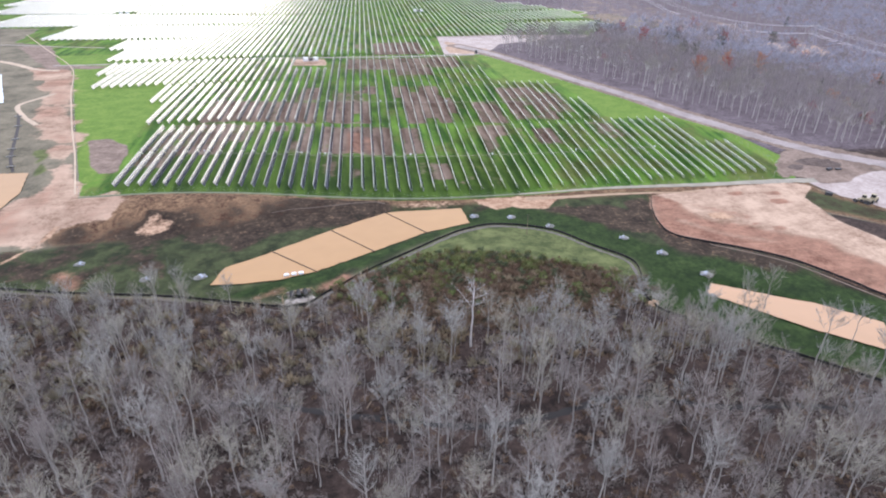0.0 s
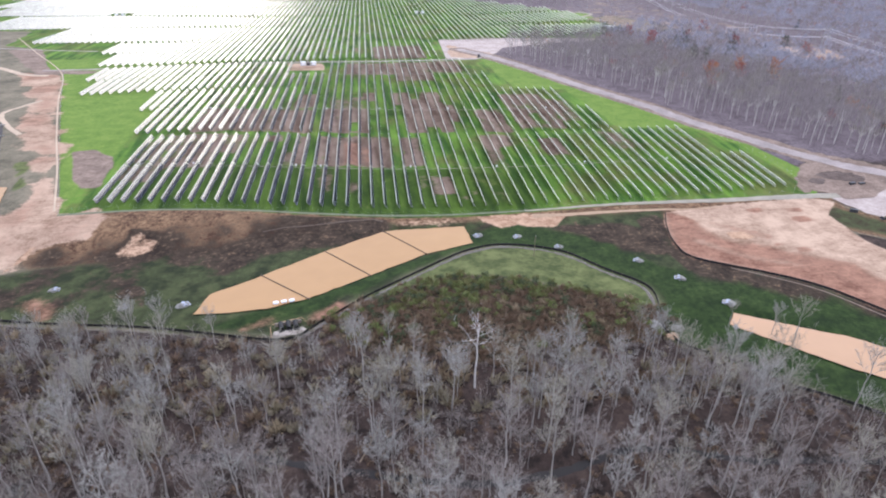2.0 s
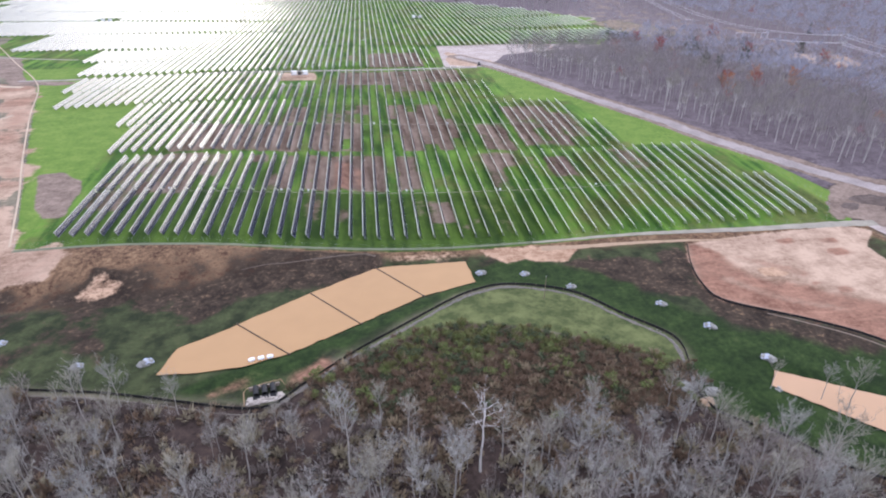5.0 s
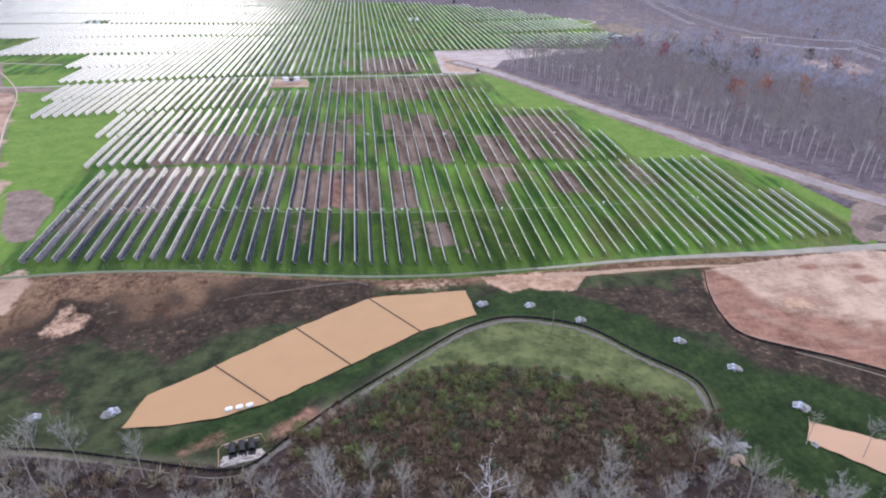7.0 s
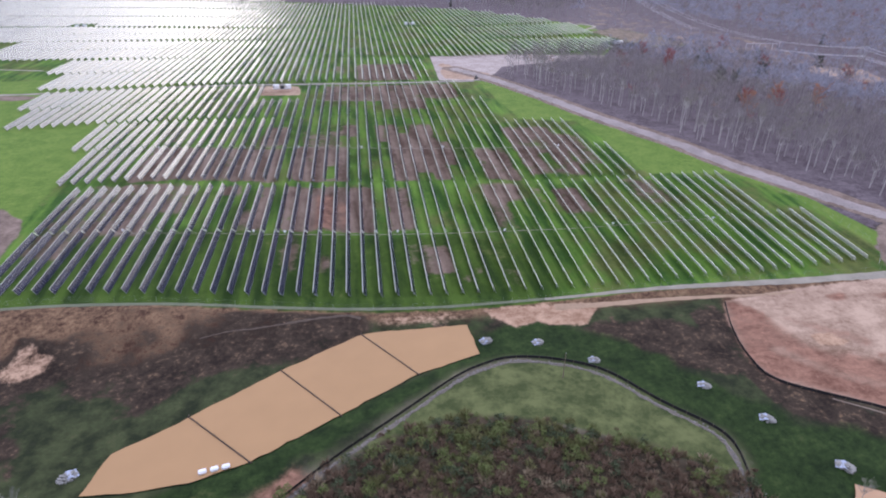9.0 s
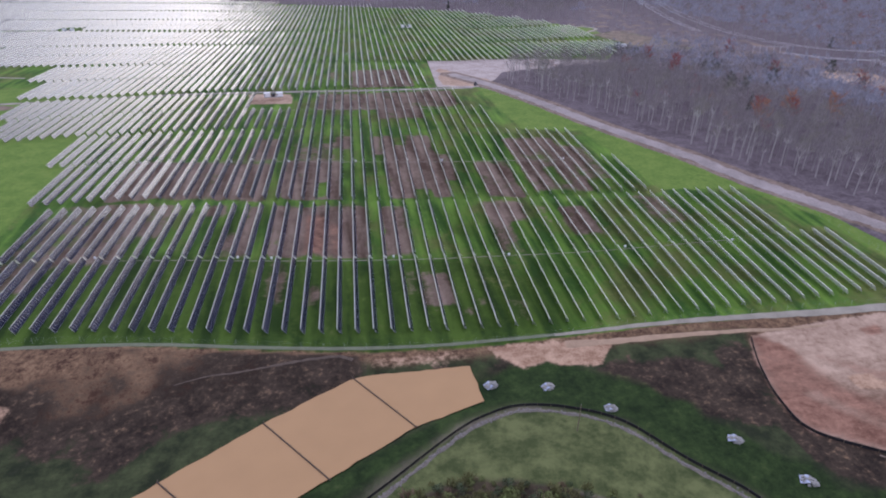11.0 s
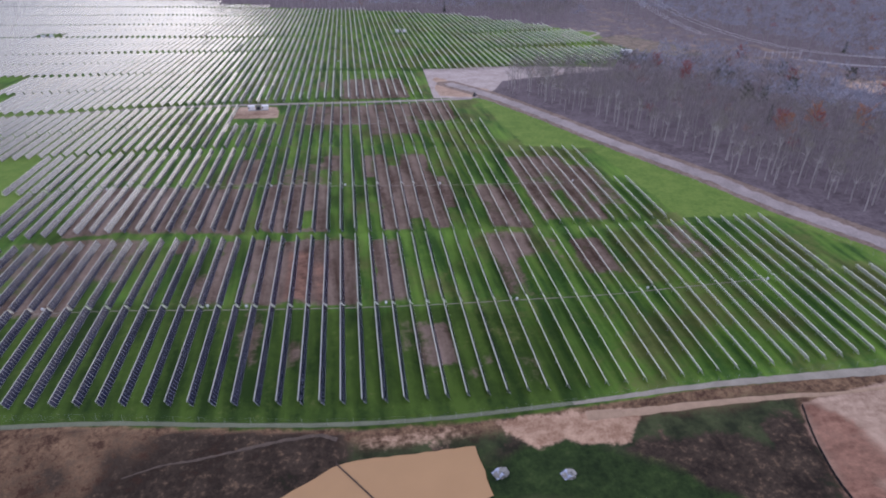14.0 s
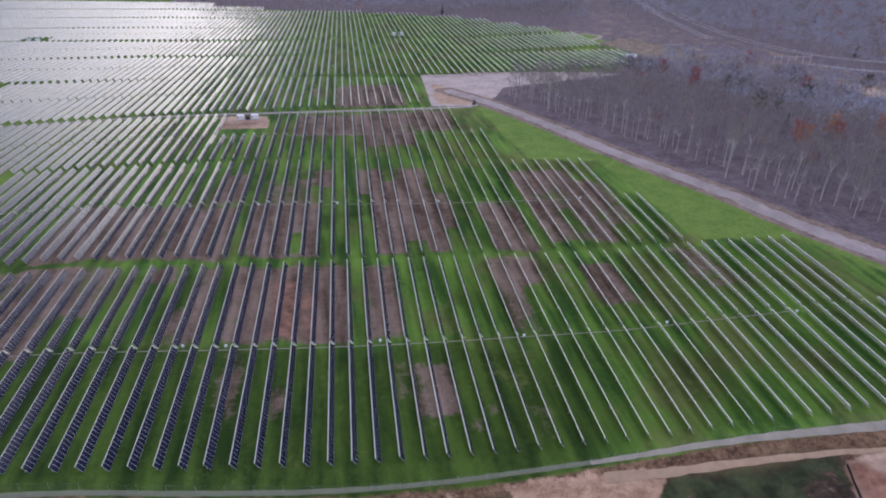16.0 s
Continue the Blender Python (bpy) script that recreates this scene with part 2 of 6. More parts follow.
# ---- the ground: one sheet ----
def steps(*spans):
    out = []
    for a, b, d in spans:
        n = max(1, int(round((b - a) / d)))
        out += [a + (b - a) * i / n for i in range(n)]
    return np.array(out + [spans[-1][1]])


GX = steps((-4000, -1000, 500), (-1000, -460, 30), (-460, -300, 6), (-300, -170, 3), (-170, 230, 2), (230, 460, 5), (460, 1100, 20), (1100, 4000, 500))
GY = steps((-1500, -500, 200), (-500, -260, 12), (-260, -20, 2), (-20, 280, 2.5), (280, 480, 5), (480, 900, 14), (900, 1400, 50), (1400, 4500, 500))
gx, gy = (a.ravel() for a in np.meshgrid(GX, GY))
FAR_HILL = 22 * smooth(900, 1500, np.hypot(gx, gy)) * (0.6 + 0.4 * np.sin(gx / 310 + 1) * np.cos(gy / 420))
gz = terrain(gx, gy) + FAR_HILL
GXL, GYL, GRID = GX.tolist(), GY.tolist(), gz.reshape(len(GY), len(GX)).tolist()


def ground_at(x, y):
    """The height of the ground sheet at one place."""
    i = min(max(int(np.searchsorted(GX, x, "right")) - 1, 0), len(GXL) - 2)
    j = min(max(int(np.searchsorted(GY, y, "right")) - 1, 0), len(GYL) - 2)
    u, v = (x - GXL[i]) / (GXL[i + 1] - GXL[i]), (y - GYL[j]) / (GYL[j + 1] - GYL[j])
    a, b = GRID[j], GRID[j + 1]
    return (a[i] * (1 - u) + a[i + 1] * u) * (1 - v) + (b[i] * (1 - u) + b[i + 1] * u) * v


# what covers it
def noise_at(x, y, size):
    return np.array([noise.noise((p / size, q / size, 7.5)) for p, q in zip(x, y)])


row_k = (gx + 0.1 - ROW_LEAN * (gy - 16)) / ROW_PITCH
FIELD = [(-139, -20), (-70, -23), (-32, -29), (7, -34.5), (48, -36.5), (91, -36.5), (136, -38), (206, -40), (213, -20), (203, 30), (185, 72), (155, 140),
         (131, 205), (105, 252), (74, 259), (82, 356), (150, 350), (236, 320), (290, 400), (300, 420), (262, 560), (180, 695), (100, 765), (20, 825),
         (-70, 870), (-420, 1150), (-700, 1100), (-600, 700), (-400, 480), (-345, 470), (-330, 375), (-290, 352), (-246, 254), (-232, 240), (-172, 73)]
north = gy - np.interp(gx, [p[0] for p in FRONT], [p[1] for p in FRONT])
field = smooth(2.5, -2.5, outside(FIELD, gx, gy))
field = np.maximum(field, smooth(-3.4, -1.4, north) * (north < 5) * (gx > -139) * (gx < 204))
BASIN = [(-160, -60), (-120, -55), (-80, -52), (-40, -46), (-10, -42), (36, -42), (80, -46), (122, -46), (116, -64), (112, -82), (128, -101), (146, -115), (170, -140),
         (190, -190), (140, -190), (113, -167), (101, -158), (82, -138), (79, -127), (85, -116), (85, -105), (75, -91), (65, -76), (52, -68.5), (40, -66),
         (21, -71), (2, -85), (-14, -96), (-28, -107), (-37, -115), (-64, -109), (-120, -95), (-160, -88)]
basin = smooth(5, -5, outside(BASIN, gx, gy) + 3 * noise_at(gx, gy, 18))
DIRT_RIGHT = [(121, -49), (115, -62), (111, -76), (111, -88), (129, -100), (146, -114), (158, -132), (164, -142), (185, -125), (196, -108), (190, -87), (193, -62),
              (206, -50), (196, -45), (151, -46)]
DIRT_LEFT = [(-139, -22), (-126, -24), (-116, -29), (-130, -39), (-148, -50), (-175, -62), (-166, -36), (-158, -10), (-158, 4), (-180, 56), (-197, 85), (-206, 124), (-217, 154),
             (-246, 212), (-256, 240), (-232, 232), (-196, 126), (-170, 60), (-152, 6)]
MOUND = [(-14, -97), (2, -86), (21, -72), (40, -66.5), (52, -69), (65, -76), (75, -91), (85, -105), (84, -118), (70, -111), (58, -103), (45, -96), (30, -91), (14, -89), (0, -94)]
SCRUB = [(-30, -108), (0, -93), (14, -89), (30, -91), (45, -96), (58, -103), (70, -111), (84, -118), (80, -130), (60, -134), (20, -136), (-20, -124)]
bumps = np.array([noise.noise((x / 14, y / 14, 0)) + 0.5 * noise.noise((x / 5, y / 5, 3)) for x, y in zip(gx, gy)])
dirt = np.maximum(smooth(3, -3, outside(DIRT_RIGHT, gx, gy)), 0.9 * smooth(8, -6, outside(DIRT_LEFT, gx, gy) - 2 + 6 * noise_at(gx, gy, 16) + 6 * bumps))
tan_strip = smooth(2, -1.6, outside([(37, -39), (57, -40.5), (70, -42), (77, -43.5), (74, -46.5), (70, -52), (58, -51), (54, -48.5), (46, -49.5), (40, -44)], gx, gy) - 1.6 * bumps)
tan_strip = np.maximum(tan_strip, 0.48 * smooth(2, -2, outside([(-1, -38.5), (24, -39), (36, -40), (33, -44), (22, -44.5), (2, -44)], gx, gy) - 2 * bumps))
sand = 0.56 * smooth(1.6, -2.2, outside([(-108.5, -49.8), (-105.7, -46.7), (-106, -40), (-102, -38.8), (-94, -44.6), (-93.8, -49.6), (-98.5, -53.2), (-104.5, -52.9)], gx, gy) - 2.4 * bumps)
sand = np.maximum(sand, 0.8 * smooth(1, -1, from_line([(-153, -69), (-148, -60), (-144, -52), (-141, -44)], gx, gy) - 1 - 1.5 * bumps))
tan_strip = np.maximum(tan_strip, sand)
tan_strip = np.maximum(tan_strip, 0.85 * smooth(1, -1, outside([(136.6, -71), (140, -70.3), (145, -71.2), (146, -74.2), (150.3, -75), (144.4, -78), (138.7, -78.2), (137, -75.7)], gx, gy) + bumps))
pit = smooth(3, -1.5, outside([(-112, -53), (-110.3, -46.7), (-106, -43.4), (-106, -38.4), (-93.3, -40.7), (-89.6, -43.1), (-90, -52.1), (-96.9, -56), (-102.5, -58.5)], gx, gy) + 2 * bumps)
mulch = basin * np.clip(0.45 + 0.8 * smooth(-64, -48, gy) + 0.9 * bumps - 0.9 * smooth(5, 0, np.minimum(outside(POND, gx, gy), outside(POND_SMALL, gx, gy)) - 8)
                        - 0.7 * smooth(-78, -92, gy), 0, 1)
mulch = mulch * (1 - 0.8 * smooth(40, 60, gx))
mulch = mulch * (1 - 0.85 * smooth(4, -4, outside([(-90, -66), (-78, -62), (-69, -80), (-70, -88), (-74, -93), (-88, -90), (-96, -74)], gx, gy) + 4 * bumps))
mulch = np.maximum(mulch, basin * (gx > 104) * np.clip(0.95 * smooth(20, 6, from_line([(113, -64), (110, -78), (114, -92), (130, -106), (146, -120), (160, -142)], gx, gy) + 4 * bumps) + 0.5 * bumps, 0, 1))
mulch = np.maximum(mulch, smooth(1, -1, outside(BASIN, gx, gy)) * smooth(3, -6, outside([(65, -53), (73, -50.5), (86, -52), (98, -54), (109, -62), (110, -72), (106, -87), (85, -81), (77, -73), (71, -65)], gx, gy) + 2 * bumps))
mulch = np.maximum(mulch, 0.9 * pit)
meadow = smooth(-0.8, -2.8, north) * smooth(-62, -52, gy) * smooth(216, 200, gx) * smooth(-160, -130, gx)
HAY = [(-170, -15), (-124, -20), (-89, -22), (-47, -27), (-49, -35), (-72, -40), (-82, -41), (-92, -40), (-103, -41), (-112, -46), (-140, -52), (-170, -58)]
unhayed = smooth(-14, 12, outside(HAY, gx, gy) + 12 * bumps)
mulch = np.maximum(mulch, 0.78 * meadow * unhayed * smooth(4, -6, gx) * smooth(-1.5, -4, north))
litter = np.maximum(smooth(-104, -112, gy + 8 * smooth(-40, 0, gx)) * (1 - basin), 0)
litter = np.maximum(litter, (1 - field) * smooth(-30, 20, gy) * (gx > 0))
litter = np.maximum(litter, smooth(1, -3, gy - np.interp(gx, [-160, -144, -118, -86, -64, -46, -37], [-87, -89, -96, -103, -110, -116, -116])) * (gx < -37))
litter = np.maximum(litter, smooth(-165, -190, gy))
litter = np.where(gx > 150, np.maximum(litter, smooth(150, 175, gx) * (1 - field) * (1 - dirt)), litter)
litter = np.maximum(litter, (1 - field) * smooth(700, 900, np.hypot(gx, gy)))
mound = smooth(3, -3, outside(MOUND, gx, gy))
mound = np.maximum(mound, 0.7 * smooth(6, 1, from_line([(-178, 40), (-172, 24), (-166, 8)], gx, gy) + 4 * bumps))
scrub = smooth(4, -4, outside(SCRUB, gx, gy) + 3 * bumps)


def patch(k0, k1, y0, y1, lean=0.13):
    """A bare brown bed between rows of panels."""
    yy = gy + lean * (gx - 0.5 * (k0 + k1) * ROW_PITCH)
    return smooth(-0.25, 0.2, row_k - k0) * smooth(0.25, -0.2, row_k - k1) * smooth(-3, 2, yy - y0 + 2.5 * bumps) * smooth(3, -2, yy - y1 + 2.5 * bumps)


bare = np.zeros(gx.shape)
# bare beds: first and last row, near and far end, and how bare
BEDS_FRONT = (
    (-6, 1, 21, 64, 1), (2, 4, 18, 60, 0.95), (-8, -7, 23, 67, 0.95), (-9, -8, 24, 44, 0.65), (-11, -9.5, 59, 70, 0.7), (-19, -15, 21, 74, 0.85), (-15, -13.4, 41, 72, 0.7),
    (-22, -19, 8, 74, 0.65), (-5.6, -4.4, -8, 19, 0.6), (-3, -2.1, -11, 2, 0.7))
BEDS_MIDDLE = (
    (3.1, 3.9, -8, 5, 0.6), (4, 5.9, -17, 4, 0.9), (6.3, 7, -24, -18, 0.7), (7.3, 8, -20, -13, 0.6), (8.7, 10.3, -28, -15, 0.38), (10.2, 13.2, 39, 57, 0.95), (10.1, 11.7, 13, 42, 0.6),
    (15.8, 18, 20, 47, 0.95), (22.5, 25.2, 24, 50, 0.6), (14, 15, 34, 50, 0.5))
BEDS_BACK = (
    (-19, -7, 76, 122, 1), (-19.2, -16, 132, 164, 0.5), (-9.6, -7, 124, 157, 0.9), (-6, -1, 72, 120, 1), (-5.6, -1.5, 120, 147, 0.6), (-1.7, 0, 135, 157, 0.85), (1.7, 3, 125, 154, 0.75),
    (3, 7.8, 119, 153, 1), (3, 9, 86, 121, 1), (3, 8, 67, 88, 1), (15, 20, 62, 136, 0.85), (20, 22.3, 72, 118, 0.7), (11, 14, 62, 104, 0.9))
BEDS_FAR = ((-4, 3, 212, 254, 0.9), (3, 8.2, 188, 252, 0.95), (8.2, 12.7, 209, 251, 0.9), (0.2, 8.4, 270, 332, 0.9), (-3.2, -1.4, 296, 332, 0.5), (-1, 4, 405, 430, 0.4))
GRASSED = ((5.1, 6.5, 64, 78, 1), (4.1, 5.3, 138, 154, 1), (-3, -2.2, 74, 92, 1), (17, 18, 70, 90, 0.8), (1.2, 2, 20, 60, 1))
for k0, k1, y0, y1, s in BEDS_FRONT + BEDS_MIDDLE + BEDS_BACK + BEDS_FAR:
    bare = np.maximum(bare, s * patch(k0, k1, y0, y1))
for k0, k1, y0, y1, s in GRASSED:
    bare = bare * (1 - s * patch(k0, k1, y0, y1))
rusty = np.maximum(patch(-3.6, -2, 22, 56), 0.9 * patch(-1.8, -0.9, 21, 47))
bare = np.clip(bare * (0.92 + 0.4 * bumps), 0, 1) * field

PAD = [(82, 356), (150, 349), (238, 322), (230, 312), (135, 298), (122, 272), (103, 253), (74, 260)]
YARD = [(206, -44), (229, -38), (262, -42), (330, -80), (340, -130), (262, -112), (224, -82), (212, -62)]
road_way = from_line([(330, -75), (262, -36), (227, -4), (193, 58), (182, 88), (155, 147), (132, 212), (112, 262), (92, 300)], gx, gy)
gravel = np.maximum(smooth(2, -2, outside(PAD, gx, gy)), smooth(3, -3, outside(YARD, gx, gy) + 2 * bumps))
dirt = np.maximum(dirt, 0.9 * smooth(3, -5, outside([(76, 262), (100, 257), (118, 274), (98, 300), (86, 330)], gx, gy) + 4 * bumps))
dirt = np.maximum(dirt, 0.9 * smooth(2, -2, outside([(-60, 233), (-31, 231), (-32, 258), (-62, 262)], gx, gy) + bumps))
shoulder = smooth(2, -2, road_way - 8.5 - bumps)
POWER_CUT = [(262, 575), (280, 480), (325, 372), (362, 250), (390, 190), (450, 60), (482, 60), (446, 160), (432, 228), (421, 420), (410, 620), (404, 720), (365, 720), (340, 620), (322, 580)]
CLEARING = [(384, 252), (425, 230), (412, 191), (391, 189), (370, 214)]
PASTURE = [(276, 455), (319, 473), (340, 398), (341, 356), (303, 354), (289, 389)]
RING = [(257, 559), (298, 497), (290, 451), (276, 450), (248, 399), (244, 446)]
mound = np.maximum(mound, smooth(4, -4, outside(PASTURE, gx, gy) + 2 * bumps))
GREEN_BANK = [(192, -56), (203, -54), (209, -66), (224, -86), (262, -118), (300, -135), (290, -145), (232, -108), (204, -86), (188, -70)]
basin = np.maximum(basin, 0.75 * smooth(3, -3, outside(GREEN_BANK, gx, gy) + 2 * bumps))
meadow = np.maximum(meadow, smooth(6, 0, outside(GREEN_BANK, gx, gy) + 2 * bumps))
litter = litter * (1 - smooth(6, 2, outside(GREEN_BANK, gx, gy)))
scar = smooth(5, -5, outside(POWER_CUT, gx, gy) + 6 * bumps)
shoulder = np.maximum(shoulder, 0.9 * smooth(3, -2, outside([(-158, 53), (-149, 55), (-135, 41), (-132, 27), (-131, 4), (-139, 4), (-146, 16)], gx, gy) + 1.5 * bumps))
shoulder = np.maximum(shoulder, scar * np.clip(0.35 + 0.6 * bumps, 0, 1))
dirt = np.maximum(dirt, 0.8 * smooth(3, -4, outside(CLEARING, gx, gy) + 4 * bumps))
shoulder = np.maximum(shoulder, smooth(3, -3, outside([(-318, 351), (-288, 349), (-246, 252), (-208, 247), (-208, 237), (-250, 236)], gx, gy) + 3 * bumps))
litter = litter * (1 - scar)
shoulder = np.maximum(shoulder, 0.58 * smooth(4, -4, outside(PASTURE, gx, gy) + 2 * bumps))

swell = noise_at(gx, gy, 30)
deep = field * np.clip(1.0 * smooth(20, 8, gy + 0.13 * gx) + 0.3 * smooth(170, 150, gy) + 0.8 * swell + 0.5 * bumps, 0, 1) * smooth(-23.5, -21, row_k) * (0.15 + 0.85 * smooth(95, 40, gx))
deep = np.maximum(deep, field * smooth(75, 30, abs(gx - 2)) * smooth(24, 6, gy + 0.13 * gx + 6 * bumps))
outer = np.maximum(smooth(-23.5, -25, row_k), smooth(2, 9, gx - np.interp(gy, [-40, 15, 48, 55, 140, 150, 250], [197, 196, 178, 140, 134, 100, 96]))) * (gy < 300)
SLOPE = [(114, -44), (131, -52), (133, -66), (134, -73.5), (139, -79), (150, -82), (156, -89), (172, -104), (180, -128), (160, -155), (150, -140), (138, -123), (122, -109), (102, -94), (100, -76), (104, -62)]
STREAK = [(124, -51), (129, -58), (136, -62), (142, -67), (146, -72), (152, -76)]
LOW_BAND = [(113, -80), (122, -86), (126, -91.5), (132, -96), (138, -99), (146, -105), (158, -122)]
red = dirt * np.clip(0.8 * smooth(4, -5, outside(SLOPE, gx, gy) + 5 * bumps) + 0.5 * smooth(4, 0.5, from_line(STREAK, gx, gy) + 3 * bumps) + 0.4 * smooth(5, 1, from_line(LOW_BAND, gx, gy) + 3 * bumps)
                     - 0.3 * smooth(3.5, 0.5, from_line([(123, -77), (127, -84), (131, -90), (138, -95), (148, -101)], gx, gy) + 2 * bumps), 0, 1) * (gx > 60)
for x, y, r in ((162, -52.4, 3.2), (183, -54.4, 4), (178, -64.6, 3.5), (160, -90, 4), (152, -84, 3)):
    red = np.maximum(red, dirt * 0.8 * smooth(r, 0.3 * r, np.hypot((gx - x) * 0.6, gy - y) + 3 * bumps))
red = np.maximum(red, 0.75 * smooth(3, -3, from_line([(-30, -104.5), (-24, -101)], gx, gy) - 3 - 2 * bumps))
red = np.maximum(red, 0.7 * smooth(3, -3, from_line([(-54, -107.5), (-47, -105)], gx, gy) - 2 - 2 * bumps))
red = np.maximum(red, 0.7 * smooth(3, -3, from_line([(-128, -80), (-120, -90)], gx, gy) - 3 - 3 * bumps))
red = np.maximum(red, dirt * smooth(-0.55, 0.25, swell + 0.4 * bumps) * (gx < -100) * 0.6)
red = np.maximum(red, 0.62 * rusty)
shoulder = np.maximum(shoulder, smooth(3, -3, outside([(198, -41), (206, -20), (222, -10), (245, -14), (252, -40), (228, -48)], gx, gy) + 6 * bumps))
litter = litter * (1 - shoulder)
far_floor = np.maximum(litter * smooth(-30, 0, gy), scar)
south = smooth(0, -5, gy + 58 - 0.46 * (gx - 30)) * (gx < 36) * smooth(13, 5, outside(POND, gx, gy) + 3 * bumps)
deep = np.maximum(deep, basin * np.maximum(south, (gx > 26) * smooth(24, 14, np.minimum(outside(MOUND, gx, gy), outside(POND_SMALL, gx, gy)) + 5 * bumps)) * 0.9)
bright = np.maximum(field * np.clip(outer * (0.9 + 0.4 * bumps), 0, 1), smooth(3, -3, outside(RING, gx, gy)))

verts = np.c_[gx, gy, gz]
nx, ny = len(GX), len(GY)
a = (np.arange(ny - 1)[:, None] * nx + np.arange(nx - 1)[None, :]).ravel()
ground_mesh = mesh_of("ground", verts.tolist(), np.c_[a, a + 1, a + nx + 1, a + nx].tolist(), [], shade=True)
for nm, four in (("cover_a", (field, dirt, mulch, tan_strip)), ("cover_b", (litter, bare, mound, scrub)), ("cover_c", (meadow, basin, gravel, shoulder)), ("cover_d", (deep, bright, red, far_floor))):
    at = ground_mesh.attributes.new(nm, "FLOAT_COLOR", "POINT")
    at.data.foreach_set("color", np.stack([np.clip(c, 0, 1) for c in four], 1).astype(np.float32).ravel())


def ground_material():
    m = bpy.data.materials.new("land_cover")
    m.use_nodes = True
    n, l = m.node_tree.nodes, m.node_tree.links
    b = n["Principled BSDF"]
    b.inputs["Roughness"].default_value = 0.95
    b.inputs["Specular IOR Level"].default_value = 0.2
    geo = n.new("ShaderNodeNewGeometry")

    def tex(scale, detail=5, rough=0.6):
        t = n.new("ShaderNodeTexNoise")
        t.inputs["Scale"].default_value, t.inputs["Detail"].default_value, t.inputs["Roughness"].default_value = scale, detail, rough
        l.new(geo.outputs["Position"], t.inputs["Vector"])
        return t.outputs[0]

    wide, mid, fine, grit = tex(0.03), tex(0.13, 8, 0.65), tex(0.55, 8, 0.75), tex(3.0, 5, 0.75)

    def calc(op, p, q, r=None):
        t = n.new("ShaderNodeMath")
        t.operation = op
        for i, s in enumerate((p, q, r)):
            if s is None:
                continue
            if isinstance(s, (int, float)):
                t.inputs[i].default_value = s
            else:
                l.new(s, t.inputs[i])
        return t.outputs[0]

    def shade(dark, light, by, lo=0.425, hi=0.58):
        r, x = n.new("ShaderNodeMapRange"), n.new("ShaderNodeMix")
        r.inputs[1].default_value, r.inputs[2].default_value = lo, hi
        x.data_type = "RGBA"
        x.inputs[6].default_value, x.inputs[7].default_value = (*dark, 1), (*light, 1)
        l.new(by, r.inputs[0])
        l.new(r.outputs[0], x.inputs[0])
        return x.outputs[2]

    def over(under, top, mask, ragged=0.5, soft=0.16):
        e = calc("MULTIPLY_ADD", calc("SUBTRACT", edge, 0.5), ragged * 2, mask)
        r, x = n.new("ShaderNodeMapRange"), n.new("ShaderNodeMix")
        r.interpolation_type = "SMOOTHSTEP"
        r.inputs[1].default_value, r.inputs[2].default_value = 0.5 - soft, 0.5 + soft
        x.data_type = "RGBA"
        l.new(e, r.inputs[0])
        l.new(r.outputs[0], x.inputs[0])
        l.new(under, x.inputs[6])
        l.new(top, x.inputs[7])
        return x.outputs[2]

    stretch = n.new("ShaderNodeMapping")
    stretch.inputs["Rotation"].default_value = (0, 0, radians(14))
    stretch.inputs["Scale"].default_value = (0.055, 0.34, 0.1)
    l.new(geo.outputs["Position"], stretch.inputs["Vector"])
    rill = n.new("ShaderNodeTexNoise")
    rill.inputs["Scale"].default_value, rill.inputs["Detail"].default_value, rill.inputs["Distortion"].default_value = 1.0, 10, 0.5
    rill.inputs["Roughness"].default_value = 0.68
    l.new(stretch.outputs[0], rill.inputs["Vector"])
    rills = rill.outputs[0]
    alley = n.new("ShaderNodeMapping")
    alley.inputs["Rotation"].default_value = (0, 0, math.atan(ROW_LEAN))
    alley.inputs["Scale"].default_value = (0.2, 0.022, 0.05)
    l.new(geo.outputs["Position"], alley.inputs["Vector"])
    strip = n.new("ShaderNodeTexNoise")
    strip.inputs["Scale"].default_value, strip.inputs["Detail"].default_value = 1.0, 3
    l.new(alley.outputs[0], strip.inputs["Vector"])
    strips = strip.outputs[0]
    edge = calc("ADD", calc("MULTIPLY", mid, 0.5), calc("MULTIPLY", fine, 0.5))
    speckle = calc("ADD", calc("MULTIPLY", fine, 0.7), calc("MULTIPLY", grit, 0.3))

    def masks(nm):
        at, sep = n.new("ShaderNodeAttribute"), n.new("ShaderNodeSeparateColor")
        at.attribute_name = nm
        l.new(at.outputs["Color"], sep.inputs[0])
        return [sep.outputs[0], sep.outputs[1], sep.outputs[2], at.outputs["Alpha"]]

    f_field, f_dirt, f_mulch, f_tan = masks("cover_a")
    f_litter, f_bare, f_mound, f_scrub = masks("cover_b")
    f_meadow, f_basin, f_gravel, f_shoulder = masks("cover_c")
    f_deep, f_bright, f_red, f_mauve = masks("cover_d")
    both = calc("ADD", calc("MULTIPLY", mid, 0.4), calc("MULTIPLY", speckle, 0.6))
    verge = shade((0.145, 0.105, 0.083), (0.29, 0.22, 0.175), both)
    stone = shade((0.33, 0.27, 0.24), (0.5, 0.43, 0.39), both)
    wild = shade((0.1, 0.09, 0.062), (0.245, 0.212, 0.15), calc("ADD", calc("MULTIPLY", wide, 0.4), calc("MULTIPLY", both, 0.6)))
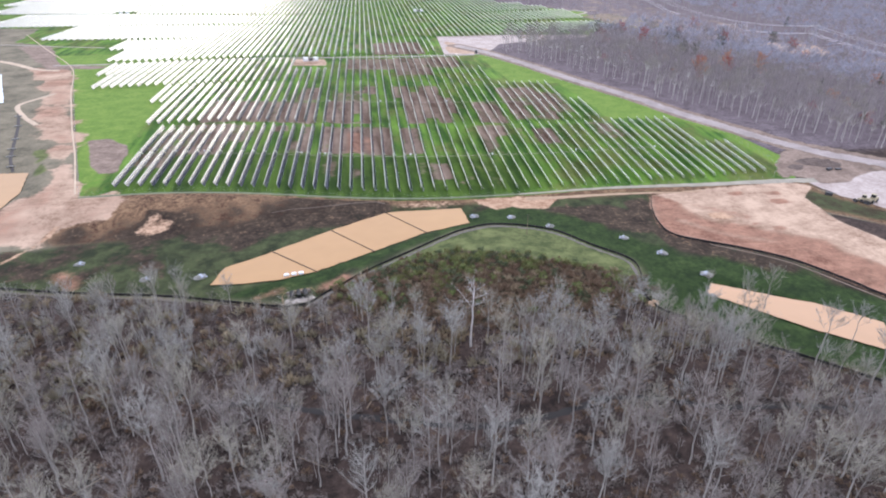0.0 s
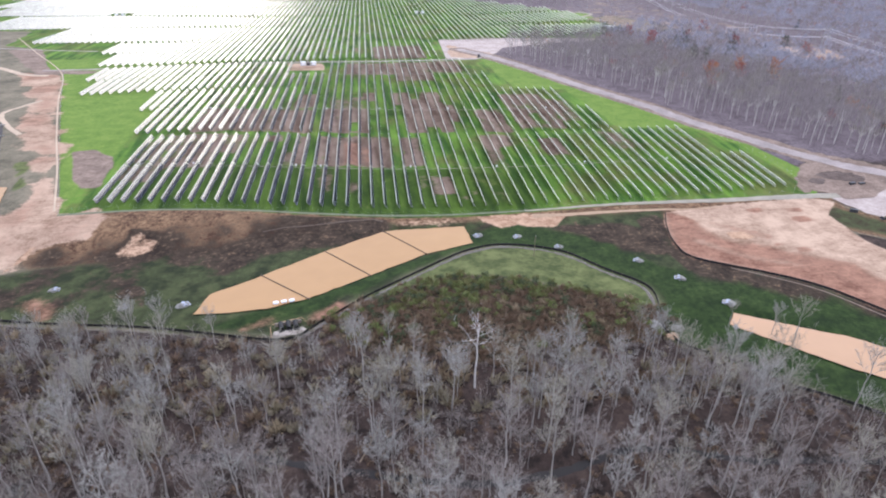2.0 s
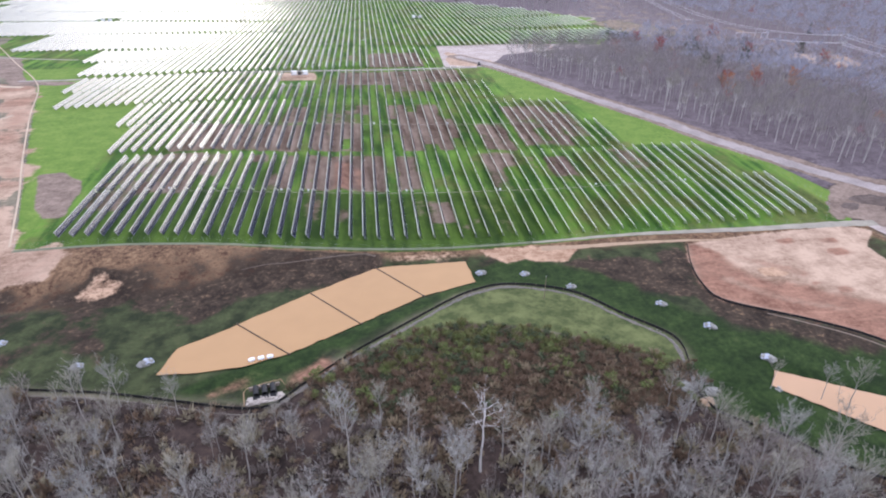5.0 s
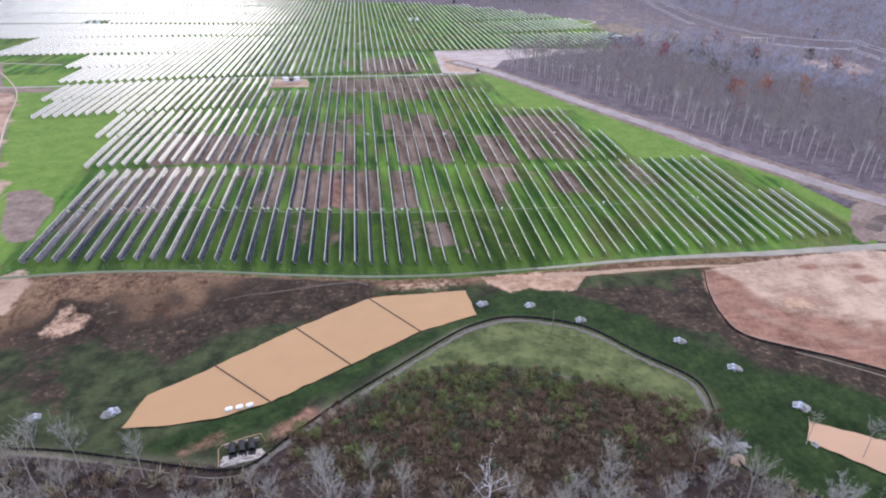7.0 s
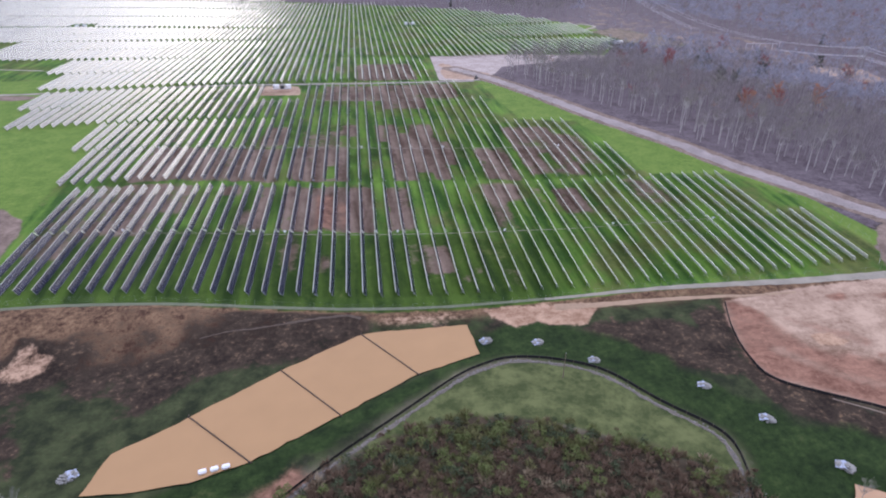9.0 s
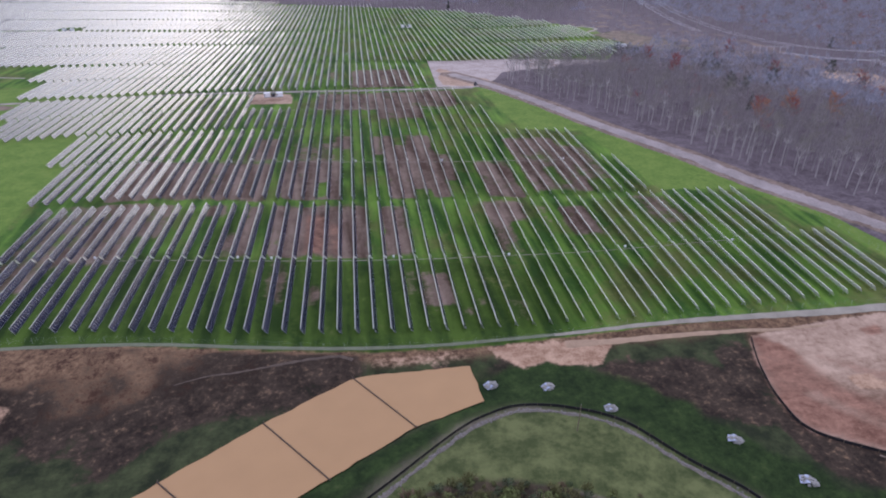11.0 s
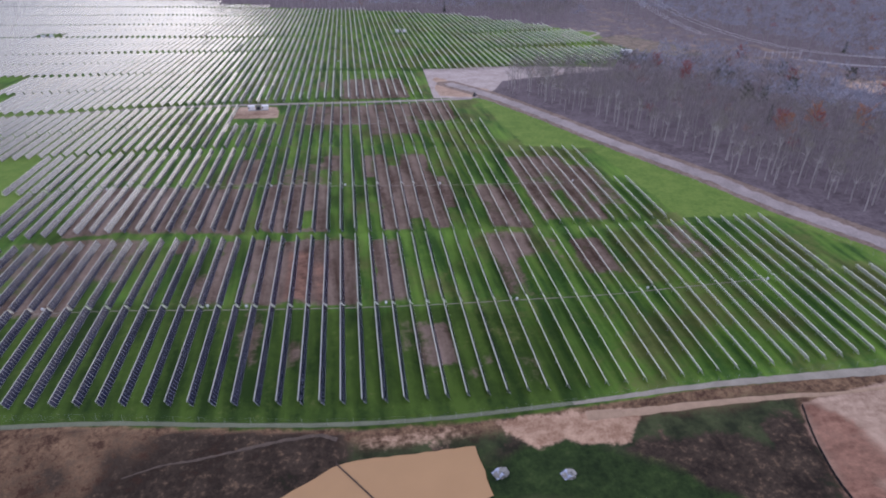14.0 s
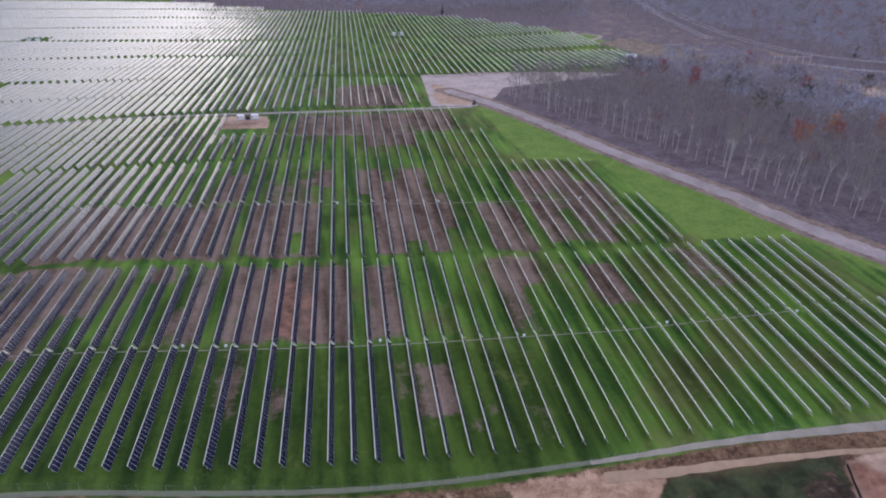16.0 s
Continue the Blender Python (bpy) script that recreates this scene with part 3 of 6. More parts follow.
    lush = shade((0.034, 0.086, 0.014), (0.14, 0.255, 0.038), calc("ADD", calc("MULTIPLY", strips, 0.5), calc("ADD", calc("MULTIPLY", wide, 0.25), calc("MULTIPLY", speckle, 0.25))))
    rich = shade((0.021, 0.046, 0.007), (0.07, 0.122, 0.018), calc("ADD", calc("MULTIPLY", both, 0.5), calc("MULTIPLY", strips, 0.5)))
    sunny = shade((0.1, 0.176, 0.03), (0.17, 0.25, 0.05), both)
    sown = shade((0.018, 0.024, 0.0105), (0.06, 0.073, 0.03), calc("ADD", calc("MULTIPLY", mid, 0.7), calc("MULTIPLY", speckle, 0.3)))
    straw = shade((0.019, 0.0128, 0.0092), (0.067, 0.048, 0.033), both)
    bank = shade((0.009, 0.02, 0.005), (0.034, 0.06, 0.015), both)
    earth = shade((0.2, 0.122, 0.08), (0.5, 0.362, 0.262), calc("ADD", calc("MULTIPLY", wide, 0.3), calc("ADD", calc("MULTIPLY", both, 0.58), calc("MULTIPLY", rills, 0.12))), 0.415, 0.55)
    redsoil = shade((0.135, 0.062, 0.041), (0.36, 0.198, 0.134), calc("ADD", calc("MULTIPLY", both, 0.8), calc("MULTIPLY", rills, 0.2)), 0.42, 0.58)
    # far wood floor: purple-brown litter, its colour shifted bluer to carry haze
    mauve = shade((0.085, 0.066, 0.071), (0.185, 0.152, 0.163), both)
    pale = shade((0.26, 0.15, 0.092), (0.53, 0.36, 0.24), both)
    leaves = shade((0.017, 0.012, 0.0105), (0.078, 0.054, 0.044), both)
    brown = shade((0.085, 0.052, 0.036), (0.26, 0.193, 0.148), calc("ADD", calc("MULTIPLY", both, 0.6), calc("MULTIPLY", strips, 0.4)), 0.42, 0.58)
    turf = shade((0.05, 0.066, 0.022), (0.138, 0.155, 0.06), calc("ADD", calc("MULTIPLY", mid, 0.6), calc("MULTIPLY", speckle, 0.4)))
    bush = shade((0.025, 0.02, 0.013), (0.08, 0.06, 0.037), both)
    hay = shade((0.058, 0.03, 0.019), (0.3, 0.19, 0.108), calc("ADD", calc("MULTIPLY", mid, 0.3), calc("MULTIPLY", speckle, 0.7)), 0.43, 0.6)
    c = over(wild, leaves, f_litter)
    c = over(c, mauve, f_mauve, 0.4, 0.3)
    c = over(c, lush, f_field, 0.25, 0.1)
    c = over(c, rich, f_deep, 0.6, 0.35)
    olive = shade((0.05, 0.067, 0.016), (0.142, 0.17, 0.046), calc("ADD", calc("MULTIPLY", both, 0.6), calc("MULTIPLY", strips, 0.4)))
    c = over(c, olive, calc("MULTIPLY", calc("MULTIPLY", f_field, calc("MULTIPLY_ADD", f_deep, -0.75, 1.0)), calc("MULTIPLY_ADD", wide, 3.4, -1.3)), 0.9, 0.3)
    c = over(c, sunny, f_bright, 0.5, 0.3)
    c = over(c, hay, f_meadow, 0.7, 0.3)
    c = over(c, sown, f_basin, 1.0, 0.4)
    c = over(c, straw, f_mulch, 1.3, 0.2)
    flecks = n.new("ShaderNodeMapRange")
    flecks.inputs[1].default_value, flecks.inputs[2].default_value = 0.5, 0.7
    l.new(fine, flecks.inputs[0])
    c = over(c, hay, calc("MULTIPLY", calc("MULTIPLY", flecks.outputs[0], 0.6), f_mulch), 0.6, 0.45)
    c = over(c, bank, calc("MULTIPLY", f_deep, f_basin), 0.7, 0.3)
    c = over(c, brown, f_bare, 1.0, 0.24)
    c = over(c, stone, f_gravel, 0.25, 0.1)
    c = over(c, earth, f_dirt, 0.5, 0.14)
    c = over(c, redsoil, f_red, 0.8, 0.4)
    c = over(c, turf, f_mound, 0.3)
    c = over(c, bush, f_scrub, 0.4, 0.25)
    c = over(c, verge, f_shoulder, 0.3)
    c = over(c, pale, f_tan, 0.9, 0.2)
    l.new(c, b.inputs["Base Color"])
    bp = n.new("ShaderNodeBump")
    bp.inputs["Strength"].default_value, bp.inputs["Distance"].default_value = 0.7, 0.3
    l.new(speckle, bp.inputs["Height"])
    l.new(bp.outputs[0], b.inputs["Normal"])
    return m


ground_mesh.materials.append(ground_material())
thing("ground", "rolling land with green field, bare soil and leaf litter", "ground", data=ground_mesh, kind="structure")


# ---- water ----
def pond(name, poly, level, label, mat=M_WATER):
    rng = random.Random(7)
    line = []
    for (ax, ay), (bx, by) in zip(poly, poly[1:] + poly[:1]):
        n = max(1, int(math.hypot(bx - ax, by - ay) / 2.5))
        for i in range(n):
            j = 0.25 if i else 0
            line.append((ax + (bx - ax) * i / n + rng.uniform(-j, j), ay + (by - ay) * i / n + rng.uniform(-j, j), level))
    bm = bmesh.new()
    bm.faces.new([bm.verts.new(p) for p in line])
    bmesh.ops.recalc_face_normals(bm, faces=bm.faces)
    if bm.faces[:][0].normal.z < 0:
        bmesh.ops.reverse_faces(bm, faces=bm.faces)
    bmesh.ops.triangulate(bm, faces=bm.faces)
    me = bpy.data.meshes.new(name)
    bm.to_mesh(me)
    bm.free()
    me.materials.append(mat)
    return thing(name, label, "pond", data=me, kind="structure")


pond("water_1", POND, WATER_LEVEL, "opaque tan muddy water in a long settling pond")
pond("water_2", POND_SMALL, WATER_LEVEL, mat=M_WATER_PINK, label= "pinkish tan muddy water in a narrow settling pond")
pond("water_3", POND_LEFT, -2.0, "pale muddy water in a pond beside a dirt track")

# ---- roads and tracks ----
ROAD = [(330, -75), (262, -36), (227, -4), (193, 58), (182, 88), (155, 147), (132, 212), (112, 262), (92, 300)]
ribbon("road_1", ROAD, 8.5, 0.16, M_GRAVEL, "pale grey gravel road along the edge of the wood", "road", ragged=0.2)
ribbon("road_2", [(-250, 252), (-205, 254), (-140, 264), (-90, 268), (-30, 265), (10, 261), (60, 256), (100, 252)], 4.0, 0.14, M_GRAVEL, "grey gravel lane between blocks of panels", "road")
ribbon("road_3", [(-139, -22.5), (-109, -23), (-86, -24.3), (-60, -26.3), (-32, -30.5), (-3, -34.3), (24, -36.3), (42, -36.8), (62, -37.4), (75, -37.7)], (1.6, 1.3), 0.13, M_STRIP,
       "grassy grey gravel strip along the fence", "track")
ribbon("road_4", [(60, -37.4), (75, -37.7), (91, -38), (109, -38.8), (126, -40), (155, -42), (190, -43.5), (212, -45)], (1.2, 4.4), 0.14, M_VERGE,
       "pale grey gravel lane along the field fence", "track", ragged=0.15)


# ---- solar trackers ----
TILT = 60.0
CHORD, PANELS, LENGTH = 2.4, 34, 44.0
AXIS = 1.6
LEAN = Matrix.Translation((0, 0, AXIS)) @ Matrix.Rotation(radians(TILT), 4, "Y")


def module_mesh():
    w = LENGTH / PANELS
    s = Shape()
    s.box(-CHORD / 2, CHORD / 2, 0.008, w - 0.008, 0.045, 0.10, 0)
    s.i = [0, 2, 2, 2, 2, 2]
    s.box(-CHORD / 2 - 0.03, -CHORD / 2 + 0.012, 0.004, w - 0.004, -0.07, 0.1, 3)
    s.add([(-CHORD / 2 + 0.045, 0.034, 0.104), (CHORD / 2 - 0.03, 0.034, 0.104), (CHORD / 2 - 0.03, w - 0.034, 0.104), (-CHORD / 2 + 0.045, w - 0.034, 0.104)], [(0, 1, 2, 3)], 1)
    return s


def array_mesh():
    s, one = Shape(), module_mesh()
    for i in range(PANELS):
        o = Matrix.Translation((0, i * LENGTH / PANELS, 0))
        n = len(s.v)
        s.v.extend([tuple(o @ Vector(p)) for p in one.v])
        s.f.extend([tuple(q + n for q in f) for f in one.f])
        s.i.extend(one.i)
    return s


def tracker(split, joint):
    """One row of panels on a turning tube, carried by driven posts."""
    t = thing("solar_tracker", "long row of dark blue solar panels tilted on steel posts", "solar panel row", "solar panel rows in the green field")
    if split:
        me = module_mesh().mesh("solar_module", M_SHEET, M_GLASS, M_ALU, M_LIP)
        for i in range(PANELS):
            piece("solar_module", me, t, m=LEAN @ Matrix.Translation((0, i * LENGTH / PANELS, 0)))
    else:
        piece("panel_table", array_mesh().mesh("panel_table", M_SHEET, M_GLASS, M_ALU, M_LIP), t, m=LEAN)["kind"] = "stuff"
    tube = Shape().tube([(0, -0.35, 0), (0, LENGTH + 0.35, 0)], [0.07, 0.07], 6, caps=True)
    piece("torque_tube", tube.mesh("torque_tube", M_STEEL), t, m=Matrix.Translation((0, 0, AXIS)))
    post = Shape().box(-0.06, 0.06, -0.012, 0.012, -0.6, AXIS - 0.05)
    post.box(-0.07, -0.05, -0.06, 0.06, -0.6, AXIS - 0.05).box(0.05, 0.07, -0.06, 0.06, -0.6, AXIS - 0.05)
    me = post.mesh("post", M_STEEL)
    for i in range(5):
        piece("post", me, t, m=Matrix.Translation((0, 1.5 + i * (LENGTH - 3) / 4, 0)))
    arm = Shape().box(-0.08, 0.08, -0.7, -0.5, -0.35, 0.15, taper=0.03)
    arm.tube([(0, -0.6, 0.0), (0.75, -0.6, -0.7)], [0.06, 0.06], 5, caps=True).tube([(0, -0.6, 0.0), (-0.6, -0.6, 0.85)], [0.07, 0.07], 5, caps=True)
    piece("drive_arm", arm.mesh("drive_arm", M_LIP), t, "pale slew drive arm", m=Matrix.Translation((0, LENGTH + 1.2 if joint else 0, AXIS)))
    return t


def edge(*knots):
    return [k[0] for k in knots], [k[1] for k in knots]


# for each block from front to back: its near edge and its far edge over x, and the rows that it has
BLOCKS = [
    (edge((-140, -14), (-69, -20.3), (-52, -22.2), (0, -28.4), (22, -30.2), (80, -34.4), (140, -36), (195, -35)), edge((-125, 68), (-60, 67), (0, 63), (50, 58), (95, 51), (135, 50), (175, 48)), -22, 34),
    (edge((-140, 75), (-96, 77), (-50, 74), (0, 68), (64, 61), (135, 54)), edge((-150, 170), (-105, 171), (-40, 170), (0, 165), (65, 152), (98, 145), (130, 140)), -26, 24),
    (edge((-200, 163), (-146, 172), (-93, 175), (-31, 174), (0, 170), (33, 163), (88, 152)), edge((-208, 248), (-180, 254), (-146, 258), (-93, 262), (4, 256), (44, 252), (84, 247)), -37, 15),
]
BLOCKS += [
    (edge((-215, 260), (-173, 262), (-112, 270), (4, 268), (66, 263)), edge((-225, 371), (-179, 374), (-88, 372), (7, 357), (70, 338)), -42, 10),
    (edge((-256, 379), (-177, 378), (7, 366), (70, 353), (123, 342)), edge((-257, 478), (-155, 476), (10, 455), (150, 425), (300, 400)), -57, 46),
    (edge((-350, 478), (-155, 484), (10, 461), (150, 431)), edge((-300, 585), (-176, 572), (10, 546), (150, 515)), -75, 45),
]
for i, last in enumerate((42, 34, 22, 8)):
    BLOCKS.append((edge((-400, 600 + 100 * i), (-200, 586 + 100 * i), (10, 556 + 90 * i), (150, 525 + 90.5 * i)),
                   edge((-400, 690 + 100 * i), (-200, 680 + 97 * i), (10, 640 + 88.7 * i), (150, 610 + 88.7 * i)), -85 - 5 * i, last))


def half_rows():
    """Every tracker of the field: block, half, row, and its two ends."""
    rng = random.Random(3)
    out = []
    for b, (near, far, k0, k1) in enumerate(BLOCKS):
        for k in range(k0, k1 + 1):
            x = 0.0
            for _ in range(3):
                x0 = -0.07 + ROW_PITCH * k + ROW_LEAN * (np.interp(x, *near) - 16)
                x = x0
            a, z = float(np.interp(x, *near)), float(np.interp(x, *far))
            m = a + (z - a) * 0.49
            for h, (p, q) in enumerate(((a, m - 0.7), (m + 0.7, z))):
                if b == 0 and k > 31 and h == 1 or b == 1 and (k > 22 and h == 1 or k < -24 and h == 0):
                    continue
                if b == 2 and (k > 13 and h == 1 or k < -35 and h == 0) or b == 3 and k < -39 and h == 0:
                    continue
                xm = -0.07 + ROW_PITCH * k + ROW_LEAN * (0.5 * (p + q) - 16)
                ym = 0.5 * (p + q)
                if not inside(FIELD, xm, ym, -3):
                    continue
                if b == 6 and h == 0 and abs(xm + 293) < 16:
                    p = 616.0
                if b == 2 and h == 1 and -12 <= k <= -7:
                    q = 227.0 if k > -12 else q
                    if q - p < 12:
                        continue
                out.append((b, h, k, p, q, rng.gauss(0, 3.5)))
    return out


def row_pose(k, p, q, wag):
    """Where a tracker stands: on the slope from its near end to its far end."""
    xa, xb = (-0.07 + ROW_PITCH * k + ROW_LEAN * (y - 16) for y in (p, q))
    za, zb = ground_at(xa, p), ground_at(xb, q)
    way = Vector((xb - xa, q - p, zb - za))
    long = way.length
    yaw, rise = math.atan2(-(xb - xa), q - p), math.atan2(zb - za, math.hypot(xb - xa, q - p))
    m = Matrix.Translation((xa, p, za)) @ Matrix.Rotation(yaw, 4, "Z") @ Matrix.Rotation(rise, 4, "X") @ Matrix.Rotation(radians(wag) * 0.5, 4, "Y")
    return m, long / LENGTH


ROWS = half_rows()
model_split, model_front, model_back = tracker(True, True), tracker(False, True), tracker(False, False)
used = set()
far_shape_v, far_shape_f, far_shape_i = [], [], []
w = LENGTH / PANELS
count = 0
lite = Shape()
lite.box(-CHORD / 2, CHORD / 2, 0, LENGTH, 0.06, 0.10, 0, m=LEAN)
lite.i = [0, 2, 2, 2, 2, 2]
# oversized pale lip stands in for the brightness of the far rows
lite.box(-CHORD / 2 - 0.06, -CHORD / 2 + 0.06, 0, LENGTH, -0.28, 0.112, 3, m=LEAN)
for i in range(PANELS):
    lite.add([LEAN @ Vector(p) for p in ((-CHORD / 2 + 0.09, i * w + 0.07, 0.104), (CHORD / 2 - 0.06, i * w + 0.07, 0.104), (CHORD / 2 - 0.06, (i + 1) * w - 0.07, 0.104),
                                         (-CHORD / 2 + 0.09, (i + 1) * w - 0.07, 0.104))], [(0, 1, 2, 3)], 1)
for y in (1.5, 15, 29, LENGTH - 1.5):
    lite.box(-0.07, 0.07, y - 0.07, y + 0.07, -0.6, AXIS, 0)
lite_v, lite_f, lite_i = np.array(lite.v), np.array(lite.f), list(lite.i)
for b, h, k, p, q, wag in ROWS:
    m, stretch = row_pose(k, p, q, wag)
    if b <= 2:
        model = model_back if h else model_split if b == 0 else model_front
        if model not in used:
            used.add(model)
            ob = model
            ob.matrix_basis = m
        else:
            ob = copy_thing(model, m)
            ob.matrix_basis = m
        ob.scale = (1, stretch, 1)
        continue
    mat = np.array(m @ Matrix.Diagonal((1, stretch, 1, 1)))
    far_shape_f.append(lite_f + count)
    far_shape_v.append(lite_v @ mat[:3, :3].T + mat[:3, 3])
    far_shape_i += lite_i
    count += len(lite_v)
far_rows = mesh_of("far_solar_rows", np.concatenate(far_shape_v).tolist(), np.concatenate(far_shape_f).tolist(), [M_SHEET, M_GLASS, M_ALU, M_LIP], far_shape_i)
thing("far_solar_rows", "many long rows of tilted solar panels, glaring pale", "solar panels", data=far_rows, kind="stuff")


# ---- silt fences, strips and fences ----
def silt_fence(label, line, high=0.95):
    t = thing("silt_fence", label, "silt fence", "black silt fences")
    pts = glide(line, 1.6)
    s, post = Shape(), Shape().box(-0.03, 0.03, -0.03, 0.03, -0.3, high + 0.1).mesh("stake", M_WOOD)
    rng = random.Random(5)
    for x, y in pts:
        z, w = ground_at(x, y), rng.uniform(-0.06, 0.06)
        s.v += [(x, y, z - 0.2), (x + w, y, z + high * rng.uniform(0.85, 1)), (x + w + 0.09, y + 0.07, z + high * 0.92), (x + 0.12, y + 0.1, z - 0.2)]
    for a in range(len(pts) - 1):
        q = 4 * a
        s.f += [(q, q + 4, q + 5, q + 1), (q + 1, q + 5, q + 6, q + 2), (q + 2, q + 6, q + 7, q + 3)]
        s.i += [0, 0, 0]
    piece("fabric", s.mesh("fabric", M_BLACK), t, "sagging black woven fabric")
    for x, y in pts[::2]:
        piece("stake", post, t, m=Matrix.Translation((x - 0.05, y - 0.04, ground_at(x, y))))
    return t


SILT = [(-160, -86), (-144, -88), (-118, -95), (-86, -102), (-64, -109), (-46, -115), (-37, -115), (-28, -107.5), (-14, -96.5), (2, -85.5), (21, -71.8), (31, -67),
        (40, -65.3), (52, -68), (65, -75.5), (75, -91), (85, -105), (84, -116), (80, -126), (82, -137), (93, -146.5), (101, -158), (112, -167), (132, -186)]
silt_fence("low black fabric fence round a grassy mound", SILT)
silt_fence("low black fabric fence along heaped red soil", [(121, -50), (115, -63), (111, -77), (112, -89), (127, -100), (133, -104), (146, -115), (158, -132), (165, -143), (190, -165)])
ribbon("track_1", [(-37, -117), (-28, -109), (-13.5, -98), (3, -87), (22, -73.2), (32, -68.8), (40, -67.2), (51, -69.8), (63.5, -77.2), (73.5, -92), (83, -105.5), (82.5, -116), (78, -127)],
       1.2, 0.12, M_DITCH, "grey stony strip along the silt fence", "track", step=1.5, ragged=0.6)
ribbon("track_2", [(-160, -88.5), (-144, -90), (-118, -97), (-86, -104), (-64, -111), (-52, -115.3), (-44, -117.3), (-37, -117.2)], 0.4, 0.12, M_DITCH, "narrow trodden strip along the silt fence", "track")
ribbon("track_3", [(122.5, -98.5), (133, -106.5), (145, -117.5), (156, -134), (163, -145)], 0.6, 0.12, M_TRODDEN, "grey stony strip below red soil", "track")
ribbon("track_6", [(-141.5, -19), (-158, 30), (-174, 73), (-203, 155), (-232, 240), (-285, 330), (-340, 424)], 0.9, 0.16, M_DUST, "pale line of gravel under the field fence", "track")
ribbon("track_7", [(-238, 231), (-258, 238), (-277, 256), (-301, 275), (-350, 300)], 5, 0.16, M_DUST, "pale dirt track between fields", "track")
ribbon("track_9", [(-213, 156), (-219, 143), (-224, 126), (-211, 102), (-197, 84)], 3, 0.2, M_DUST, "pale dirt track branching off", "track")
ribbon("track_13", [(-54, -42.5), (-45, -40.4), (-38, -40), (-31, -39.2), (-18, -37.4), (-8, -37.2), (-4, -39)], (0.3, 1.1), 0.2, M_HEAP_SOIL, "thin winding ridge of trodden soil", "track", step=1.0, ragged=0.5)
ribbon("track_14", [(62, -42), (72, -43), (88, -44), (104, -45), (121, -46.2), (134, -47.5), (150, -48)], (3.0, 1.0), 0.14, M_TANSOIL, "narrow tan vehicle track across dark soil", "track", step=2.5, ragged=0.22)
ribbon("track_12", [(-217, 110), (-206, 82), (-198, 59), (-189, 32), (-182, 16)], 1.6, 0.12, M_CREEKBED, "dark drainage ditch below the dirt track", "ditch")
ribbon("track_10", [(-236, 335), (-280, 345), (-330, 360), (-380, 372)], 2.5, 0.16, M_PALE, "thin pale track across a green meadow", "track")
for base, line in ((16, (-98, 152)), (115, (-125, 112)), (213, (-180, 84))):
    near = BLOCKS[(base - 16) // 97][0], BLOCKS[(base - 16) // 97][1]
    pts = []
    for x in np.linspace(line[0], line[1], 9):
        a, b = float(np.interp(x, *near[0])), float(np.interp(x, *near[1]))
        pts.append((float(x), a + (b - a) * 0.49))
    ribbon("cable_run", pts, 0.32, 0.25, M_PALE, "straight pale cable run between panel rows", "cable run", step=3, across=2)


def wire_fence(label, line, spacing=3.0, high=2.1):
    t = thing("wire_fence", label, "fence", "fences round the solar field")
    pts = glide(line, spacing)
    me = Shape().tube([(0, 0, -0.4), (0, 0, high)], [0.03, 0.025], 5, caps=True).mesh("post", M_STEEL)
    for x, y in pts:
        piece("post", me, t, m=Matrix.Translation((x, y, ground_at(x, y))))
    for h in (0.15, 0.8, 1.45, high - 0.05):
        s = Shape().tube([(x, y, ground_at(x, y) + h) for x, y in pts], [0.004] * len(pts), 3)
        piece("wire", s.mesh("wire", M_STEEL), t)
    return t


wire_fence("long galvanised wire fence on steel posts before the panels", FRONT, 6.0)
wire_fence("galvanised wire fence along a dirt track", [(-139.5, -20), (-157, 30), (-172.5, 73), (-201, 155), (-230, 240)])
wire_fence("galvanised wire fence beside a gravel road", [(191, -41), (203, -22), (197, 25), (180, 68), (150, 135), (127, 198), (104, 250)], 4.0)


# ---- stone heaps at the inlets ----
def scattered_stones(name, line, wide, per_metre, label, seed):
    """Loose stones along a ditch, too many to count."""
    r, s = random.Random(seed), Shape()
    for x, y in glide(line, 1.0 / per_metre):
        px, py = x + r.gauss(0, wide / 2.5), y + r.gauss(0, wide / 2.5)
        stone(s, r, (px, py, ground_at(px, py) + 0.18), r.uniform(0.1, 0.24))
    thing(name, label, "stones", data=s.mesh(name, M_DITCHSTONE), kind="stuff")


def stone(s, rng, c, size):
    """One rough block with uneven corners."""
    v = []
    for sx, sy, sz in ((-1, -1, -1), (1, -1, -1), (1, 1, -1), (-1, 1, -1), (-1, -1, 1), (1, -1, 1), (1, 1, 1), (-1, 1, 1)):
        v.append((c[0] + sx * size * rng.uniform(0.6, 1.1), c[1] + sy * size * rng.uniform(0.6, 1.1), c[2] + sz * size * rng.uniform(0.4, 0.9)))
    s.add(v, [(3, 2, 1, 0), (4, 5, 6, 7), (0, 1, 5, 4), (1, 2, 6, 5), (2, 3, 7, 6), (3, 0, 4, 7)])


M_CLOTH = material("grey_blue_geotextile", (0.38, 0.42, 0.52), 0.8, scale=0.8, vary=0.25)


